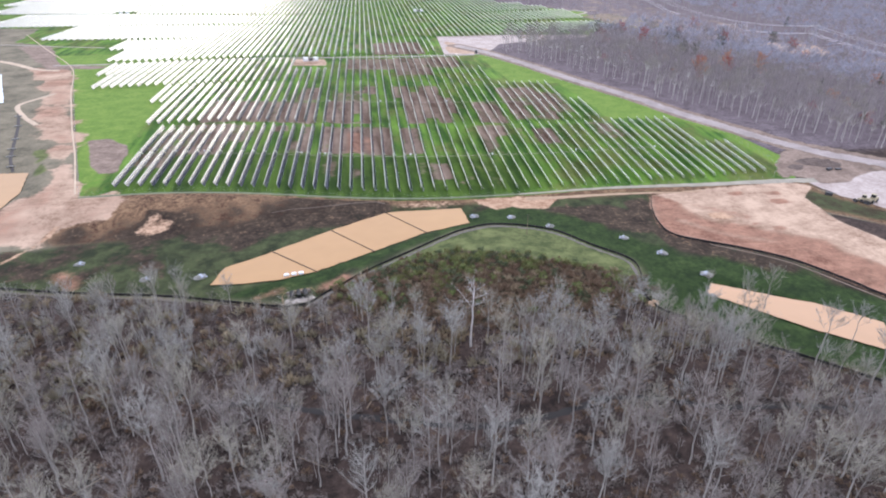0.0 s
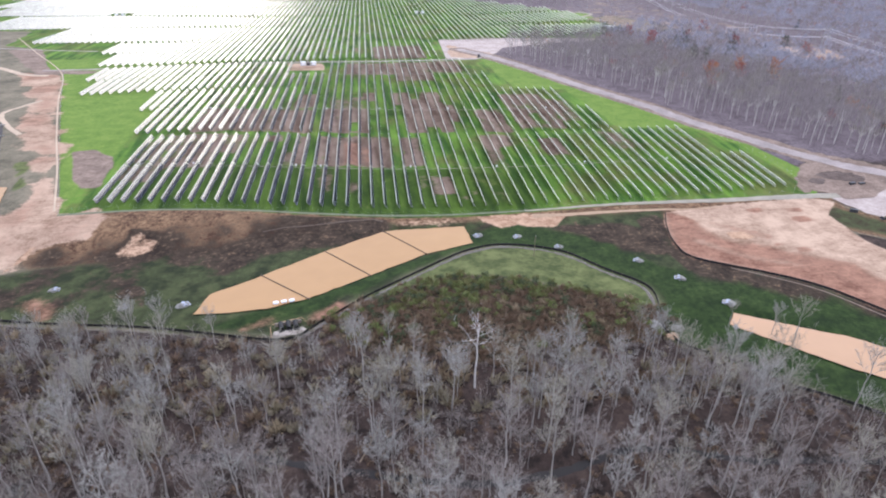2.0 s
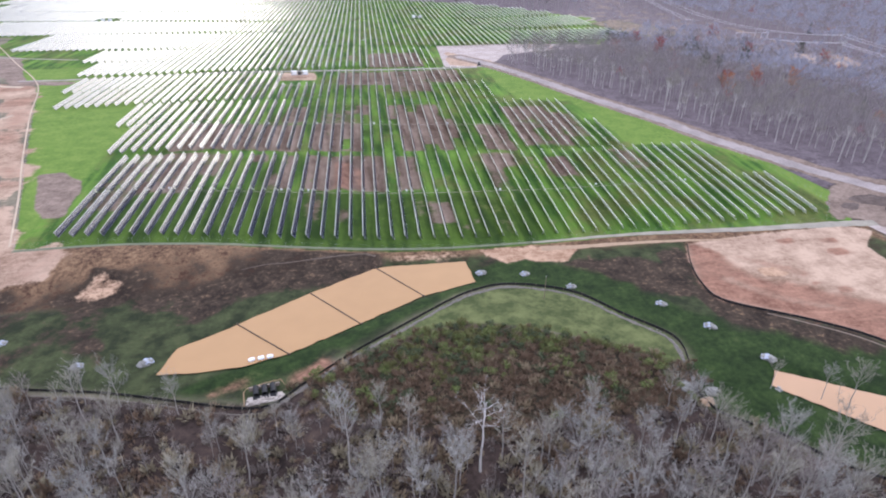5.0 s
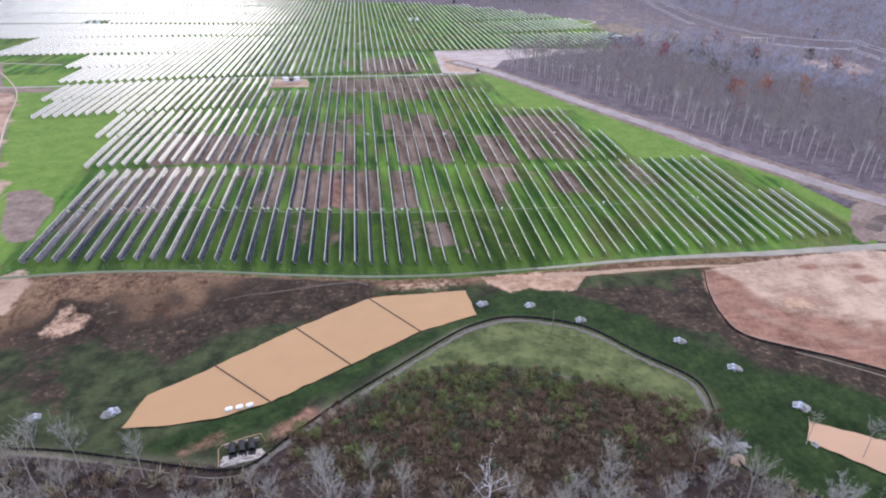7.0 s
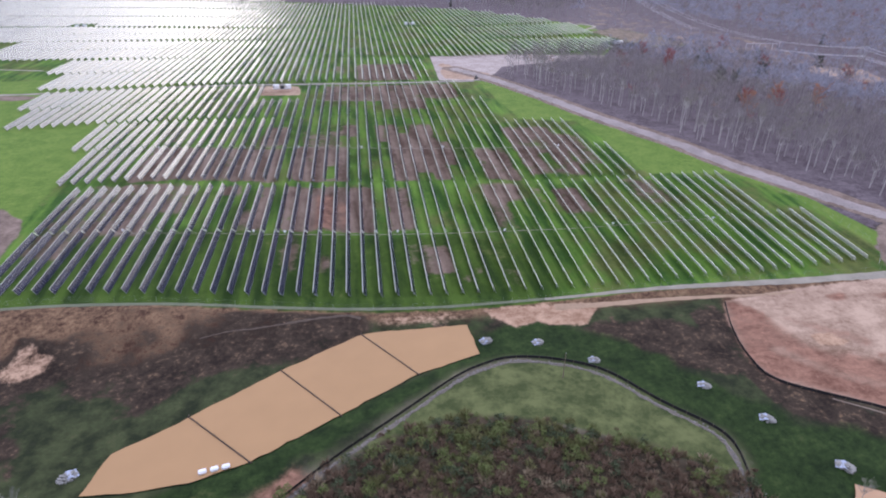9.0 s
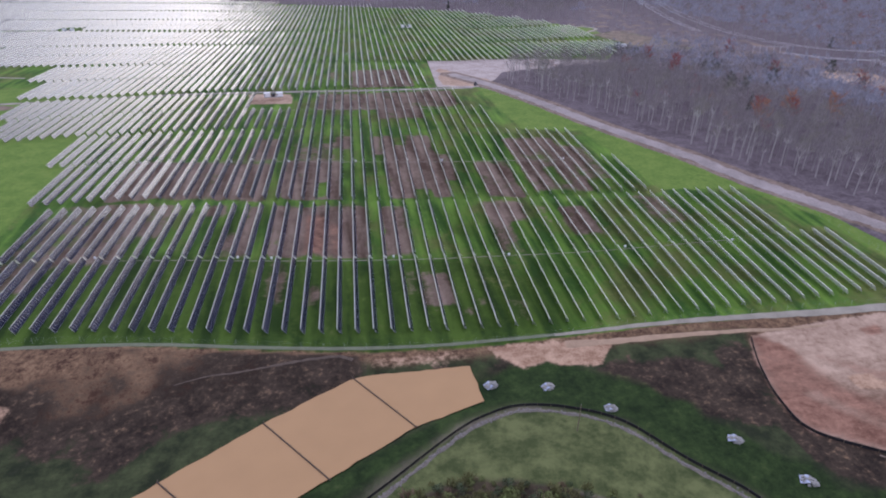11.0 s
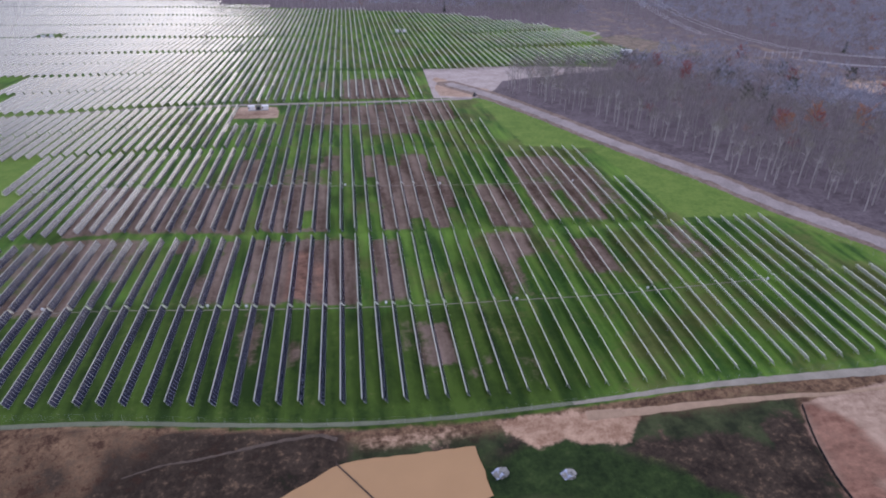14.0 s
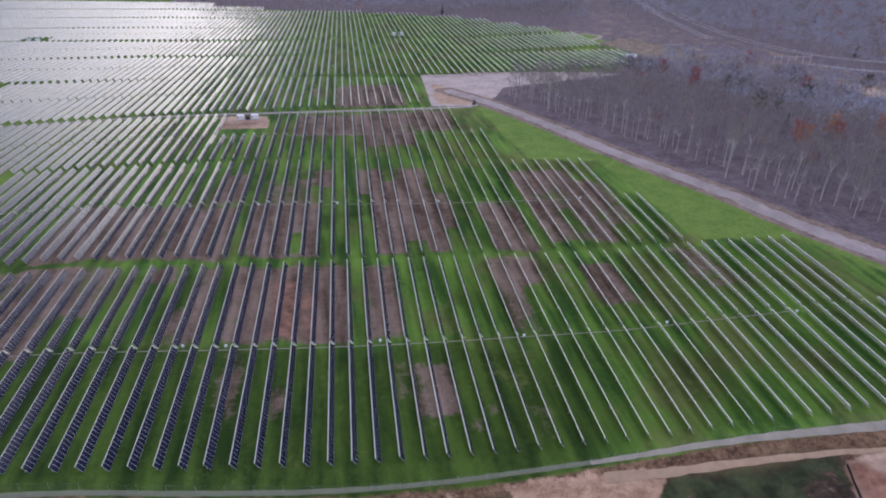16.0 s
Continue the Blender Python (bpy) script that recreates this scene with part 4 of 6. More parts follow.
def stone_heap(x, y, wide, deep, high, label, turn=0.0, cloth=True, n=90, seed=1):
    rng = random.Random(seed)
    t = thing("stone_heap", label, "stone heap", "stone heaps at the pond inlets", m=Matrix.Translation((x, y, ground_at(x, y))) @ Matrix.Rotation(radians(turn), 4, "Z"))
    core, s = Shape(), Shape()
    ring = [(0.0, 0.0, high * 0.8)]
    for i in range(12):
        w = 2 * math.pi * i / 12
        ring.append((wide / 2 * math.cos(w) * rng.uniform(0.8, 1.05), deep / 2 * math.sin(w) * rng.uniform(0.8, 1.05), -0.45))
    core.add(ring, [(0, 1 + i, 1 + (i + 1) % 12) for i in range(12)])
    piece("rubble", core.mesh("rubble", M_STONE), t)
    for i in range(n):
        r, w = math.sqrt(rng.random()), rng.uniform(0, 2 * math.pi)
        px, py = r * wide / 2 * math.cos(w), r * deep / 2 * math.sin(w)
        stone(s, rng, (px, py, high * 0.85 * (1 - r) + 0.05), rng.uniform(0.16, 0.34))
    piece("riprap", s.mesh("riprap", M_STONE), t)["kind"] = "stuff"
    if cloth:
        c = Shape()
        for i in range(7):
            for j in range(5):
                u, v = i / 6 - 0.5, j / 4 - 0.5
                c.v.append((wide * (0.25 + 0.55 * u), deep * 0.85 * v, 0.1 + high * 0.75 * max(0, 1 - abs(2 * u + 0.5)) + 0.08 * rng.random()))
        for i in range(6):
            for j in range(4):
                q = i * 5 + j
                c.f.append((q, q + 5, q + 6, q + 1))
                c.i.append(0)
        piece("liner", c.mesh("liner", M_CLOTH, shade=True), t, "grey-blue fabric liner")
    return t


for n, (x, y, wide, turn) in enumerate(((-123, -73.5, 4.6, 10), (-95.5, -89, 4.4, 20), (-76, -90.5, 5.6, 35), (34.5, -55.5, 5.0, 200), (50.5, -59, 4.6, 190), (64.5, -70.5, 4.4, 170),
                                        (90.5, -87.5, 4.6, 150), (99.5, -102.5, 5.0, 150), (108, -120, 5.4, 140))):
    stone_heap(x, y, wide * 0.78, wide * 0.6, 1.0, "heap of pale grey stone with a blue-grey liner", turn, seed=n + 1)
stone_heap(78.5, -126.5, 5, 5.5, 0.7, "wide spread of pale stone at a ditch outlet", 30, cloth=False, n=90, seed=31)
stone_heap(84, -129.5, 4.5, 3.4, 0.9, "heap of pale stone beside a tan soil heap", 10, cloth=False, n=70, seed=32)
for n, (x, y) in enumerate(((-214, 102), (-206, 82), (-198, 59), (-193, 43), (-189, 32), (-184, 20))):
    t = thing("check_dam", "low bar of white stone across a ditch", "stone bar", "stone bars across the ditch", m=Matrix.Translation((x, y, ground_at(x, y))) @ Matrix.Rotation(radians(15), 4, "Z"))
    r, s = random.Random(60 + n), Shape()
    for i in range(26):
        stone(s, r, (r.uniform(-2.0, 2.0), r.uniform(-0.4, 0.4), 0.25 + r.uniform(0, 0.3)), r.uniform(0.2, 0.35))
    piece("riprap", s.mesh("riprap", M_STONE), t)["kind"] = "stuff"
stone_heap(103.2, -131.5, 2.6, 1.6, 0.5, "little heap of white stone at the water", 40, cloth=False, n=24, seed=33)

RIM = [(-36, -116), (-28, -109), (-13.5, -98), (3, -87), (22, -73.2), (32, -68.8), (40, -67.2), (51, -69.8), (63.5, -77.2), (73.5, -92), (83, -105.5), (82.5, -116), (78, -127)]
scattered_stones("ditch_stones", RIM, 0.8, 3.5, "loose pale stones along the silt fence", 8)

# ---- the outlet with three pipes ----
cx, cy = -39.5, -109.8
out = thing("pipe_outlet", "three black pipe mouths set in pale stone riprap", "culvert", m=Matrix.Translation((cx, cy, ground_at(cx, cy))) @ Matrix.Rotation(radians(8), 4, "Z"))
rng = random.Random(12)
apron = Shape()
M_APRON = material("pale_sand_and_stone", (0.43, 0.38, 0.33), 0.9, scale=0.7, vary=0.25, bump=0.3)
apron.box(-5.0, 5.0, -4.2, -0.4, -0.5, 0.12, taper=0.3)
piece("apron", apron.mesh("apron", M_APRON), out)
s = Shape()
for i in range(90):
    px, py = rng.uniform(-5, 5), rng.uniform(-4.1, -2.0)
    stone(s, rng, (px, py, 0.2 + 0.25 * rng.random()), rng.uniform(0.16, 0.36))
piece("riprap", s.mesh("riprap", M_APRON), out)["kind"] = "stuff"
head = Shape().box(-4.2, 4.2, 1.9, 2.4, -0.4, 1.2, taper=0.04)
piece("headwall", head.mesh("headwall", material("damp_concrete", (0.27, 0.22, 0.18), 0.9, scale=0.7, vary=0.2, bump=0.2)), out)
for px in (-2.3, 0.0, 2.3):
    p, a = Shape(), 14
    for r, y0, y1, lo in ((0.82, 2.0, -1.0, 0.85), (0.68, 2.0, -1.02, 0.85)):
        p.tube([(px, y0, lo + 0.25), (px, y1, lo - 0.15)], [r, r], a)
    p.add([(px + 0.68 * math.cos(2 * math.pi * i / a), 1.0, 0.97 + 0.68 * math.sin(2 * math.pi * i / a)) for i in range(a)], [tuple(range(a))])
    p.box(px - 1.0, px + 1.0, -2.3, -0.6, 0.25, 0.5, taper=0.15)
    piece("pipe", p.mesh("pipe", M_PIPE), out, "black pipe with a dark apron")
M_TANROPE = material("tan_edging", (0.42, 0.27, 0.16), 0.9, scale=1.0, vary=0.2)
piece("edging", Shape().tube([(-5.6, -4.0, 0.3), (-5.7, 1.6, 0.4), (-4.8, 2.7, 0.6), (1.0, 3.6, 0.7), (4.6, 3.9, 0.6), (6.4, -0.5, 0.4)], [0.11] * 6, 6, caps=True).mesh("edging", M_TANROPE), out, "tan fibre roll edging")


# ---- floating curtains and floats in the pond ----
M_BOOM = material("dark_brown_boom", (0.06, 0.04, 0.028), 0.8, scale=1.5, vary=0.3)
for (ax, ay), (bx, by) in (((-51.8, -74.6), (-33.7, -93.6)), ((-28.7, -59.5), (-11.6, -81.2)), ((-4.6, -45.4), (11.1, -68.1))):
    t = thing("baffle", "dark brown floating baffle across muddy water", "baffle", "floating baffles across the pond", m=Matrix.Translation((ax, ay, WATER_LEVEL)))
    n = 14
    line = [((bx - ax) * i / n, (by - ay) * i / n, 0.06) for i in range(n + 1)]
    piece("boom", Shape().tube(line, [0.2] * (n + 1), 6, caps=True).mesh("boom", M_BOOM), t)
    sk = Shape()
    for p in line:
        sk.v += [(p[0], p[1], 0.05), (p[0], p[1], -0.9)]
    for i in range(n):
        sk.f.append((2 * i, 2 * i + 1, 2 * i + 3, 2 * i + 2))
        sk.i.append(0)
    piece("skirt", sk.mesh("skirt", M_BOOM), t)
    st = Shape().tube([(0, 0, -1.2), (0, 0, 0.55)], [0.05, 0.05], 5, caps=True).mesh("stake", M_WOOD)
    for p in line[::2]:
        piece("stake", st, t, m=Matrix.Translation((p[0] + 0.22, p[1] + 0.2, 0)))
for x, y in ((-44.8, -94.6), (-42.1, -94.2), (-39.5, -93.9)):
    t = thing("float", "white plastic float moored at the muddy shore", "float", "white floats in the pond", m=Matrix.Translation((x, y, WATER_LEVEL)) @ Matrix.Rotation(radians(12), 4, "Z"))
    bm = bmesh.new()
    bmesh.ops.create_cube(bm, size=1.0)
    bmesh.ops.scale(bm, vec=(1.9, 1.3, 0.9), verts=bm.verts)
    bmesh.ops.translate(bm, vec=(0, 0, 0.35), verts=bm.verts)
    bmesh.ops.bevel(bm, geom=bm.edges[:], offset=0.22, segments=3, affect="EDGES")
    me = bpy.data.meshes.new("hull")
    bm.to_mesh(me)
    bm.free()
    me.materials.append(M_WHITE)
    piece("hull", me, t)
    piece("hatch", Shape().tube([(0, 0, 0.78), (0, 0, 0.88)], [0.3, 0.28], 10, caps=True).mesh("hatch", M_WHITE), t)

ribbon("track_11", [(262, 455), (280, 470), (300, 492), (290, 512), (268, 505), (258, 485), (262, 455)], 4, 0.2, M_PALE, "pale loop of track at the edge of the far field", "track", step=4)

# ---- pole on the mound ----
px, py = 52, -77
pole = thing("wooden_pole", "bare thin wooden pole on a grassy mound", "pole", m=Matrix.Translation((px, py, ground_at(px, py))))
piece("shaft", Shape().tube([(0, 0, -0.8), (0.03, 0, 4), (0, 0.02, 9)], [0.14, 0.12, 0.09], 8, caps=True).mesh("shaft", M_WOOD), pole)
piece("cap", Shape().tube([(0, 0.02, 8.98), (0, 0.02, 9.12)], [0.12, 0.05], 8, caps=True).mesh("cap", M_STEEL), pole)


# ---- inverter stations ----
def inverter(x, y, turn):
    t = thing("inverter_station", "two white equipment cabins with a dark transformer between", "inverter station", "inverter stations in the field",
              m=Matrix.Translation((x, y, ground_at(x, y))) @ Matrix.Rotation(radians(turn), 4, "Z"))
    piece("skid", Shape().box(-6.4, 6.4, -1.5, 1.5, -0.5, 0.35).mesh("skid", M_STEEL), t)
    for c in (-4.3, 4.3):
        b = Shape().box(c - 2.05, c + 2.05, -1.25, 1.25, 0.35, 2.95)
        b.box(c - 2.15, c + 2.15, -1.35, 1.35, 2.95, 3.1, taper=0.12)
        cab = piece("cabin", b.mesh("cabin", M_WHITE), t)
        for d in (-1.0, 0.35):
            piece("door", Shape().box(c + d, c + d + 1.1, -1.31, -1.25, 0.5, 2.6).mesh("door", M_WHITE), cab)
        piece("vent", Shape().box(c - 1.9, c - 1.2, -1.3, -1.25, 1.2, 2.4).mesh("vent", M_DARKGREY), cab, "dark louvred vent")
    tr = Shape().box(-1.4, 1.4, -1.0, 1.0, 0.35, 2.2, taper=0.05)
    tk = piece("transformer", tr.mesh("transformer", M_DARKGREY), t, "dark finned transformer")
    fin = Shape().box(-0.035, 0.035, -1.45, -1.0, 0.7, 1.9).mesh("fin", M_DARKGREY)
    for i in range(7):
        piece("fin", fin, tk, m=Matrix.Translation((-1.32 + i * 0.42, 0, 0)))
    for c in (-0.6, 0.0, 0.6):
        piece("bushing", Shape().tube([(c, 0, 2.2), (c, 0, 2.75)], [0.12, 0.07], 8, caps=True).mesh("bushing", M_DARKGREY), tk)
    return t


inverter(-44.6, 252.5, -2)
inverter(90, 566, -5)
inverter(-293, 594, -3)


def combiner(x, y):
    t = thing("combiner_box", "small white electrical box on a steel post", "electrical box", "electrical boxes between the rows", m=Matrix.Translation((x, y, ground_at(x, y))))
    piece("post", Shape().box(-0.06, 0.06, -0.06, 0.06, -0.4, 1.2).mesh("post", M_STEEL), t)
    bx = piece("case", Shape().box(-0.4, 0.4, -0.2, 0.2, 0.75, 1.5, taper=0.03).mesh("case", M_WHITE), t)
    piece("door", Shape().box(-0.34, 0.34, -0.23, -0.2, 0.8, 1.44).mesh("door", M_WHITE), bx)


for x, y in ((-93, 25), (-43.3, 21.5), (-31, 20), (14.4, 16.2), (58.5, 10.5), (105, 7.4), (149.5, 4.4), (-101, 122.5), (-57, 119.5), (-28.5, 117.5), (5.5, 114), (50, 108), (113, 98), (13, 405)):
    combiner(x, y)


# ---- bare trees ----
class Wood:
    """Triangles of a bare tree: material 0 bark, 1 twigs."""

    def __init__(self, seed):
        self.r, self.v, self.f = random.Random(seed), [], []

    def limb(self, a, b, ra, rb, sides=3, bend=0.0, parts=1):
        pts = [a.lerp(b, i / parts) for i in range(parts + 1)]
        for i in range(1, parts):
            pts[i] = pts[i] + Vector((self.r.uniform(-bend, bend), self.r.uniform(-bend, bend), 0))
        way = (b - a).normalized()
        e1 = way.orthogonal().normalized()
        e2 = way.cross(e1)
        n = len(self.v)
        for i, p in enumerate(pts):
            rad = ra + (rb - ra) * i / parts
            for s in range(sides):
                w = 2 * math.pi * s / sides
                self.v.append(tuple(p + rad * (math.cos(w) * e1 + math.sin(w) * e2)))
        for i in range(parts):
            for s in range(sides):
                q = (s + 1) % sides
                c = n + i * sides
                self.f += [(c + s, c + q, c + sides + q), (c + s, c + sides + q, c + sides + s)]
        return pts

    def twig(self, a, b, wide):
        side = (b - a).cross(Vector((self.r.uniform(-1, 1), self.r.uniform(-1, 1), self.r.uniform(-1, 1)))).normalized() * wide
        n = len(self.v)
        self.v += [tuple(a - side), tuple(a + side), tuple(b)]
        self.f.append((n, n + 1, n + 2))


def bare_tree(seed, high, limbs=14, branches=4, twigs=6, thick=1.0, spread=0.3, wide=0.035, first=0.3, rise=1.0):
    """Trunk and crown of a leafless tree, standing at the origin."""
    t, c = Wood(seed), Wood(seed + 100)
    r = t.r
    lean = Vector((r.uniform(-0.04, 0.04), r.uniform(-0.04, 0.04), 1))
    top = lean * high * 0.86
    rad = 0.0105 * high * thick
    spine = t.limb(Vector((0, 0, -0.5)), top, rad, rad * 0.22, 5, 0.012 * high, 6)

    def on(s):
        i = min(int(s * 6), 5)
        return spine[i].lerp(spine[i + 1], s * 6 - i)

    turn = r.uniform(0, 6)
    for i in range(limbs):
        s = first + (0.97 - first) * (i + r.random() * 0.7) / limbs
        turn += 2.4 + r.uniform(-0.4, 0.4)
        a = on(s)
        reach = high * spread * (1.15 - 0.75 * s) * r.uniform(0.7, 1.2)
        up = reach * r.uniform(0.7, 2.2) * rise
        b = a + Vector((math.cos(turn) * reach, math.sin(turn) * reach, up))
        lr = rad * (0.42 - 0.27 * s)
        arm = t.limb(a, b, lr, lr * 0.3, 3, 0.04 * reach, 2)
        for j in range(branches):
            q = 0.18 + 0.82 * (j + 0.8 * r.random()) / branches
            p = arm[0].lerp(arm[1], q * 2) if q < 0.5 else arm[1].lerp(arm[2], q * 2 - 1)
            w = turn + r.uniform(-1.9, 1.9)
            l = reach * r.uniform(0.4, 0.9)
            e = p + Vector((math.cos(w) * l * 0.7, math.sin(w) * l * 0.7, l * r.uniform(0.25, 1.5) * rise))
            c.limb(p, e, lr * 0.3, 0.01, 3)
            for k in range(twigs):
                u = p.lerp(e, r.uniform(0.15, 1.05))
                w2 = r.uniform(0, 6.28)
                m = l * r.uniform(0.25, 0.6)
                c.twig(u, u + Vector((math.cos(w2) * m * 0.75, math.sin(w2) * m * 0.75, m * r.uniform(-0.25, 1.0))), wide)
        for k in range(twigs):
            u = arm[1].lerp(arm[2], r.random())
            m = reach * r.uniform(0.2, 0.45)
            w2 = r.uniform(0, 6.28)
            c.twig(u, u + Vector((math.cos(w2) * m * 0.8, math.sin(w2) * m * 0.8, m * r.uniform(0, 1))), wide)
    return (np.array(t.v), np.array(t.f)), (np.array(c.v), np.array(c.f))


def tri_mesh(name, v, f, mats, index=None):
    """A mesh from arrays of corners and triangles."""
    me = bpy.data.meshes.new(name)
    me.vertices.add(len(v))
    me.vertices.foreach_set("co", np.asarray(v, np.float32).ravel())
    me.loops.add(3 * len(f))
    me.loops.foreach_set("vertex_index", np.asarray(f, np.int32).ravel())
    me.polygons.add(len(f))
    me.polygons.foreach_set("loop_start", np.arange(0, 3 * len(f), 3, dtype=np.int32))
    for m in mats:
        me.materials.append(m)
    if index is not None:
        me.polygons.foreach_set("material_index", np.asarray(index, np.int32))
    me.update(calc_edges=True)
    return me


class Thicket:
    """Many plants joined into one mesh."""

    def __init__(self):
        self.v, self.f, self.i, self.n = [], [], [], 0

    def plant(self, shape, index, x, y, z, turn, size, tall=1.0):
        v, f = shape
        c, s = math.cos(turn) * size, math.sin(turn) * size
        self.v.append(np.c_[v[:, 0] * c - v[:, 1] * s + x, v[:, 0] * s + v[:, 1] * c + y, v[:, 2] * size * tall + z])
        self.f.append(f + self.n)
        self.i.append(np.full(len(f), index))
        self.n += len(v)

    def mesh(self, name, mats):
        return tri_mesh(name, np.concatenate(self.v), np.concatenate(self.f), mats, np.concatenate(self.i))


M_TWIG_BROWN = material("brownish_twigs", (0.275, 0.243, 0.238), 0.9, scale=0.15, vary=0.3, island=0.4)
M_UNDERWOOD = material("brown_underwood_twigs", (0.255, 0.226, 0.212), 0.9, scale=0.15, vary=0.35, island=0.4)
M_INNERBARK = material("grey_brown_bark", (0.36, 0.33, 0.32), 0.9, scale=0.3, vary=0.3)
M_TWIG_RED = material("rust_red_leaves", (0.32, 0.095, 0.08), 0.85, scale=0.3, vary=0.35, island=0.3)
M_TWIG_ORANGE = material("orange_leaves", (0.42, 0.19, 0.095), 0.85, scale=0.3, vary=0.3, island=0.3)
M_NEEDLE = material("dark_evergreen_needles", (0.045, 0.06, 0.035), 0.9, scale=0.4, vary=0.4, island=0.3)
M_SCRUB_GREEN = material("dull_green_scrub", (0.16, 0.16, 0.06), 0.9, scale=0.3, vary=0.45, island=0.3)
M_SCRUB_BROWN = material("brown_scrub", (0.18, 0.122, 0.08), 0.9, scale=0.3, vary=0.45, island=0.3)
M_BRUSH = material("grey_brown_brush", (0.19, 0.158, 0.138), 0.9, scale=0.3, vary=0.4, island=0.3)
M_BRUSH_OLIVE = material("olive_tan_brush", (0.26, 0.225, 0.15), 0.9, scale=0.3, vary=0.4, island=0.3)
M_LEAF = material("olive_green_bush_leaves", (0.122, 0.15, 0.042), 0.85, scale=0.4, vary=0.45, island=0.4)
M_LEAF_DARK = material("dark_green_bush_leaves", (0.055, 0.075, 0.032), 0.85, scale=0.4, vary=0.45, island=0.4)
M_STRAW = material("pale_straw_scrub", (0.28, 0.22, 0.14), 0.9, scale=0.3, vary=0.3, island=0.3)
M_DEAD = material("bleached_dead_wood", (0.66, 0.63, 0.6), 0.85, scale=0.4, vary=0.2)

NEAR_TREES = [bare_tree(11 + i, h, limbs - 3, 7, 15, th * 1.0, sp * 1.06, 0.031, fi + 0.08, 1.2) for i, (h, limbs, th, sp, fi) in enumerate(
    ((21, 16, 1.0, 0.20, 0.38), (19, 14, 0.95, 0.24, 0.34), (22, 18, 1.05, 0.17, 0.42), (17, 14, 0.9, 0.26, 0.28), (20, 15, 1.0, 0.22, 0.45), (15, 13, 0.85, 0.24, 0.25),
     (18, 12, 1.0, 0.2, 0.5)))]
MID_TREES = [bare_tree(51 + i, h, 9, 4, 8, 0.7, sp * 1.2, 0.034, fi + 0.06, 0.62) for i, (h, sp, fi) in enumerate(((21, 0.24, 0.42), (19, 0.27, 0.38), (22, 0.22, 0.5), (17, 0.28, 0.33)))]


def puffy_tree(seed, high, lobes, twigs, wide, reach, low=0.5):
    """A leafless tree seen from afar: a forked trunk and a rounded crown of twig sprays."""
    t, c = Wood(seed), Wood(seed + 100)
    r = t.r
    fork = Vector((r.uniform(-0.4, 0.4), r.uniform(-0.4, 0.4), high * low))
    rad = 0.011 * high
    t.limb(Vector((0, 0, -0.5)), fork, rad, rad * 0.75, 4, 0.15, 2)
    turn = r.uniform(0, 6)
    for i in range(lobes):
        turn += 2.4
        d = reach * math.sqrt((i + 0.3) / lobes) * r.uniform(0.7, 1.05)
        heart = Vector((math.cos(turn) * d, math.sin(turn) * d, high * r.uniform(low + 0.12, 0.92) - 0.32 * d))
        t.limb(fork, heart, rad * 0.5, rad * 0.16, 3, 0.3, 2)
        size = reach * r.uniform(0.42, 0.62)
        for k in range(twigs):
            z, w = r.uniform(-0.55, 1), r.uniform(0, 6.28)
            f = math.sqrt(1 - z * z)
            out = Vector((math.cos(w) * f, math.sin(w) * f, z * 1.15)) * size
            a = heart + out * r.uniform(0.1, 0.75)
            c.twig(a, a + out * r.uniform(0.3, 0.6) + Vector((r.uniform(-0.3, 0.3), r.uniform(-0.3, 0.3), r.uniform(0, 0.5))) * size, wide * r.uniform(0.6, 1.3))
    return (np.array(t.v), np.array(t.f)), (np.array(c.v), np.array(c.f))


EDGE_TREES = [puffy_tree(151 + i, h, 9, 52, 0.034, rc, lo) for i, (h, rc, lo) in enumerate(((22, 3.7, 0.55), (20, 4.2, 0.5), (23, 3.4, 0.6), (18, 4.0, 0.45)))]
WOOD_TREES = [puffy_tree(161 + i, h, 7, 42, 0.052, rc, lo) for i, (h, rc, lo) in enumerate(((20, 5.0, 0.5), (18, 5.4, 0.45), (21, 4.6, 0.55), (16, 5.0, 0.45)))]
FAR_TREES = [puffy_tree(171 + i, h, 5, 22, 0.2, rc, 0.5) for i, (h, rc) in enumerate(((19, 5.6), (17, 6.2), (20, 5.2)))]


def clump(seed, blades, wide):
    """A low bush of many thin leaves and stems, one metre across."""
    r, w = random.Random(seed), Wood(seed)
    for i in range(blades):
        a, d = r.uniform(0, 6.28), math.sqrt(r.random()) * 0.42
        p = Vector((math.cos(a) * d, math.sin(a) * d, r.uniform(-0.05, 0.25)))
        q = p + Vector((math.cos(a) * r.uniform(0, 0.3) + r.uniform(-0.2, 0.2), math.sin(a) * r.uniform(0, 0.3) + r.uniform(-0.2, 0.2), r.uniform(0.15, 0.65) * (1.1 - d)))
        w.twig(p, q, wide * r.uniform(0.6, 1.4))
    return np.array(w.v), np.array(w.f)


def evergreen(seed):
    """A dark conifer of drooping sprays round a stem."""
    r, w = random.Random(seed), Wood(seed)
    w.limb(Vector((0, 0, -0.4)), Vector((0, 0, 12)), 0.16, 0.03, 4)
    for i in range(170):
        s = r.random() ** 1.1
        a, z = r.uniform(0, 6.28), 1.5 + 11.5 * s
        l = 3.2 * (1.1 - s) ** 0.7 * r.uniform(0.5, 1.2)
        w.twig(Vector((0, 0, z + 0.3)), Vector((math.cos(a) * l, math.sin(a) * l, z - 0.35 * l + 0.4)), 0.32)
    return np.array(w.v), np.array(w.f)


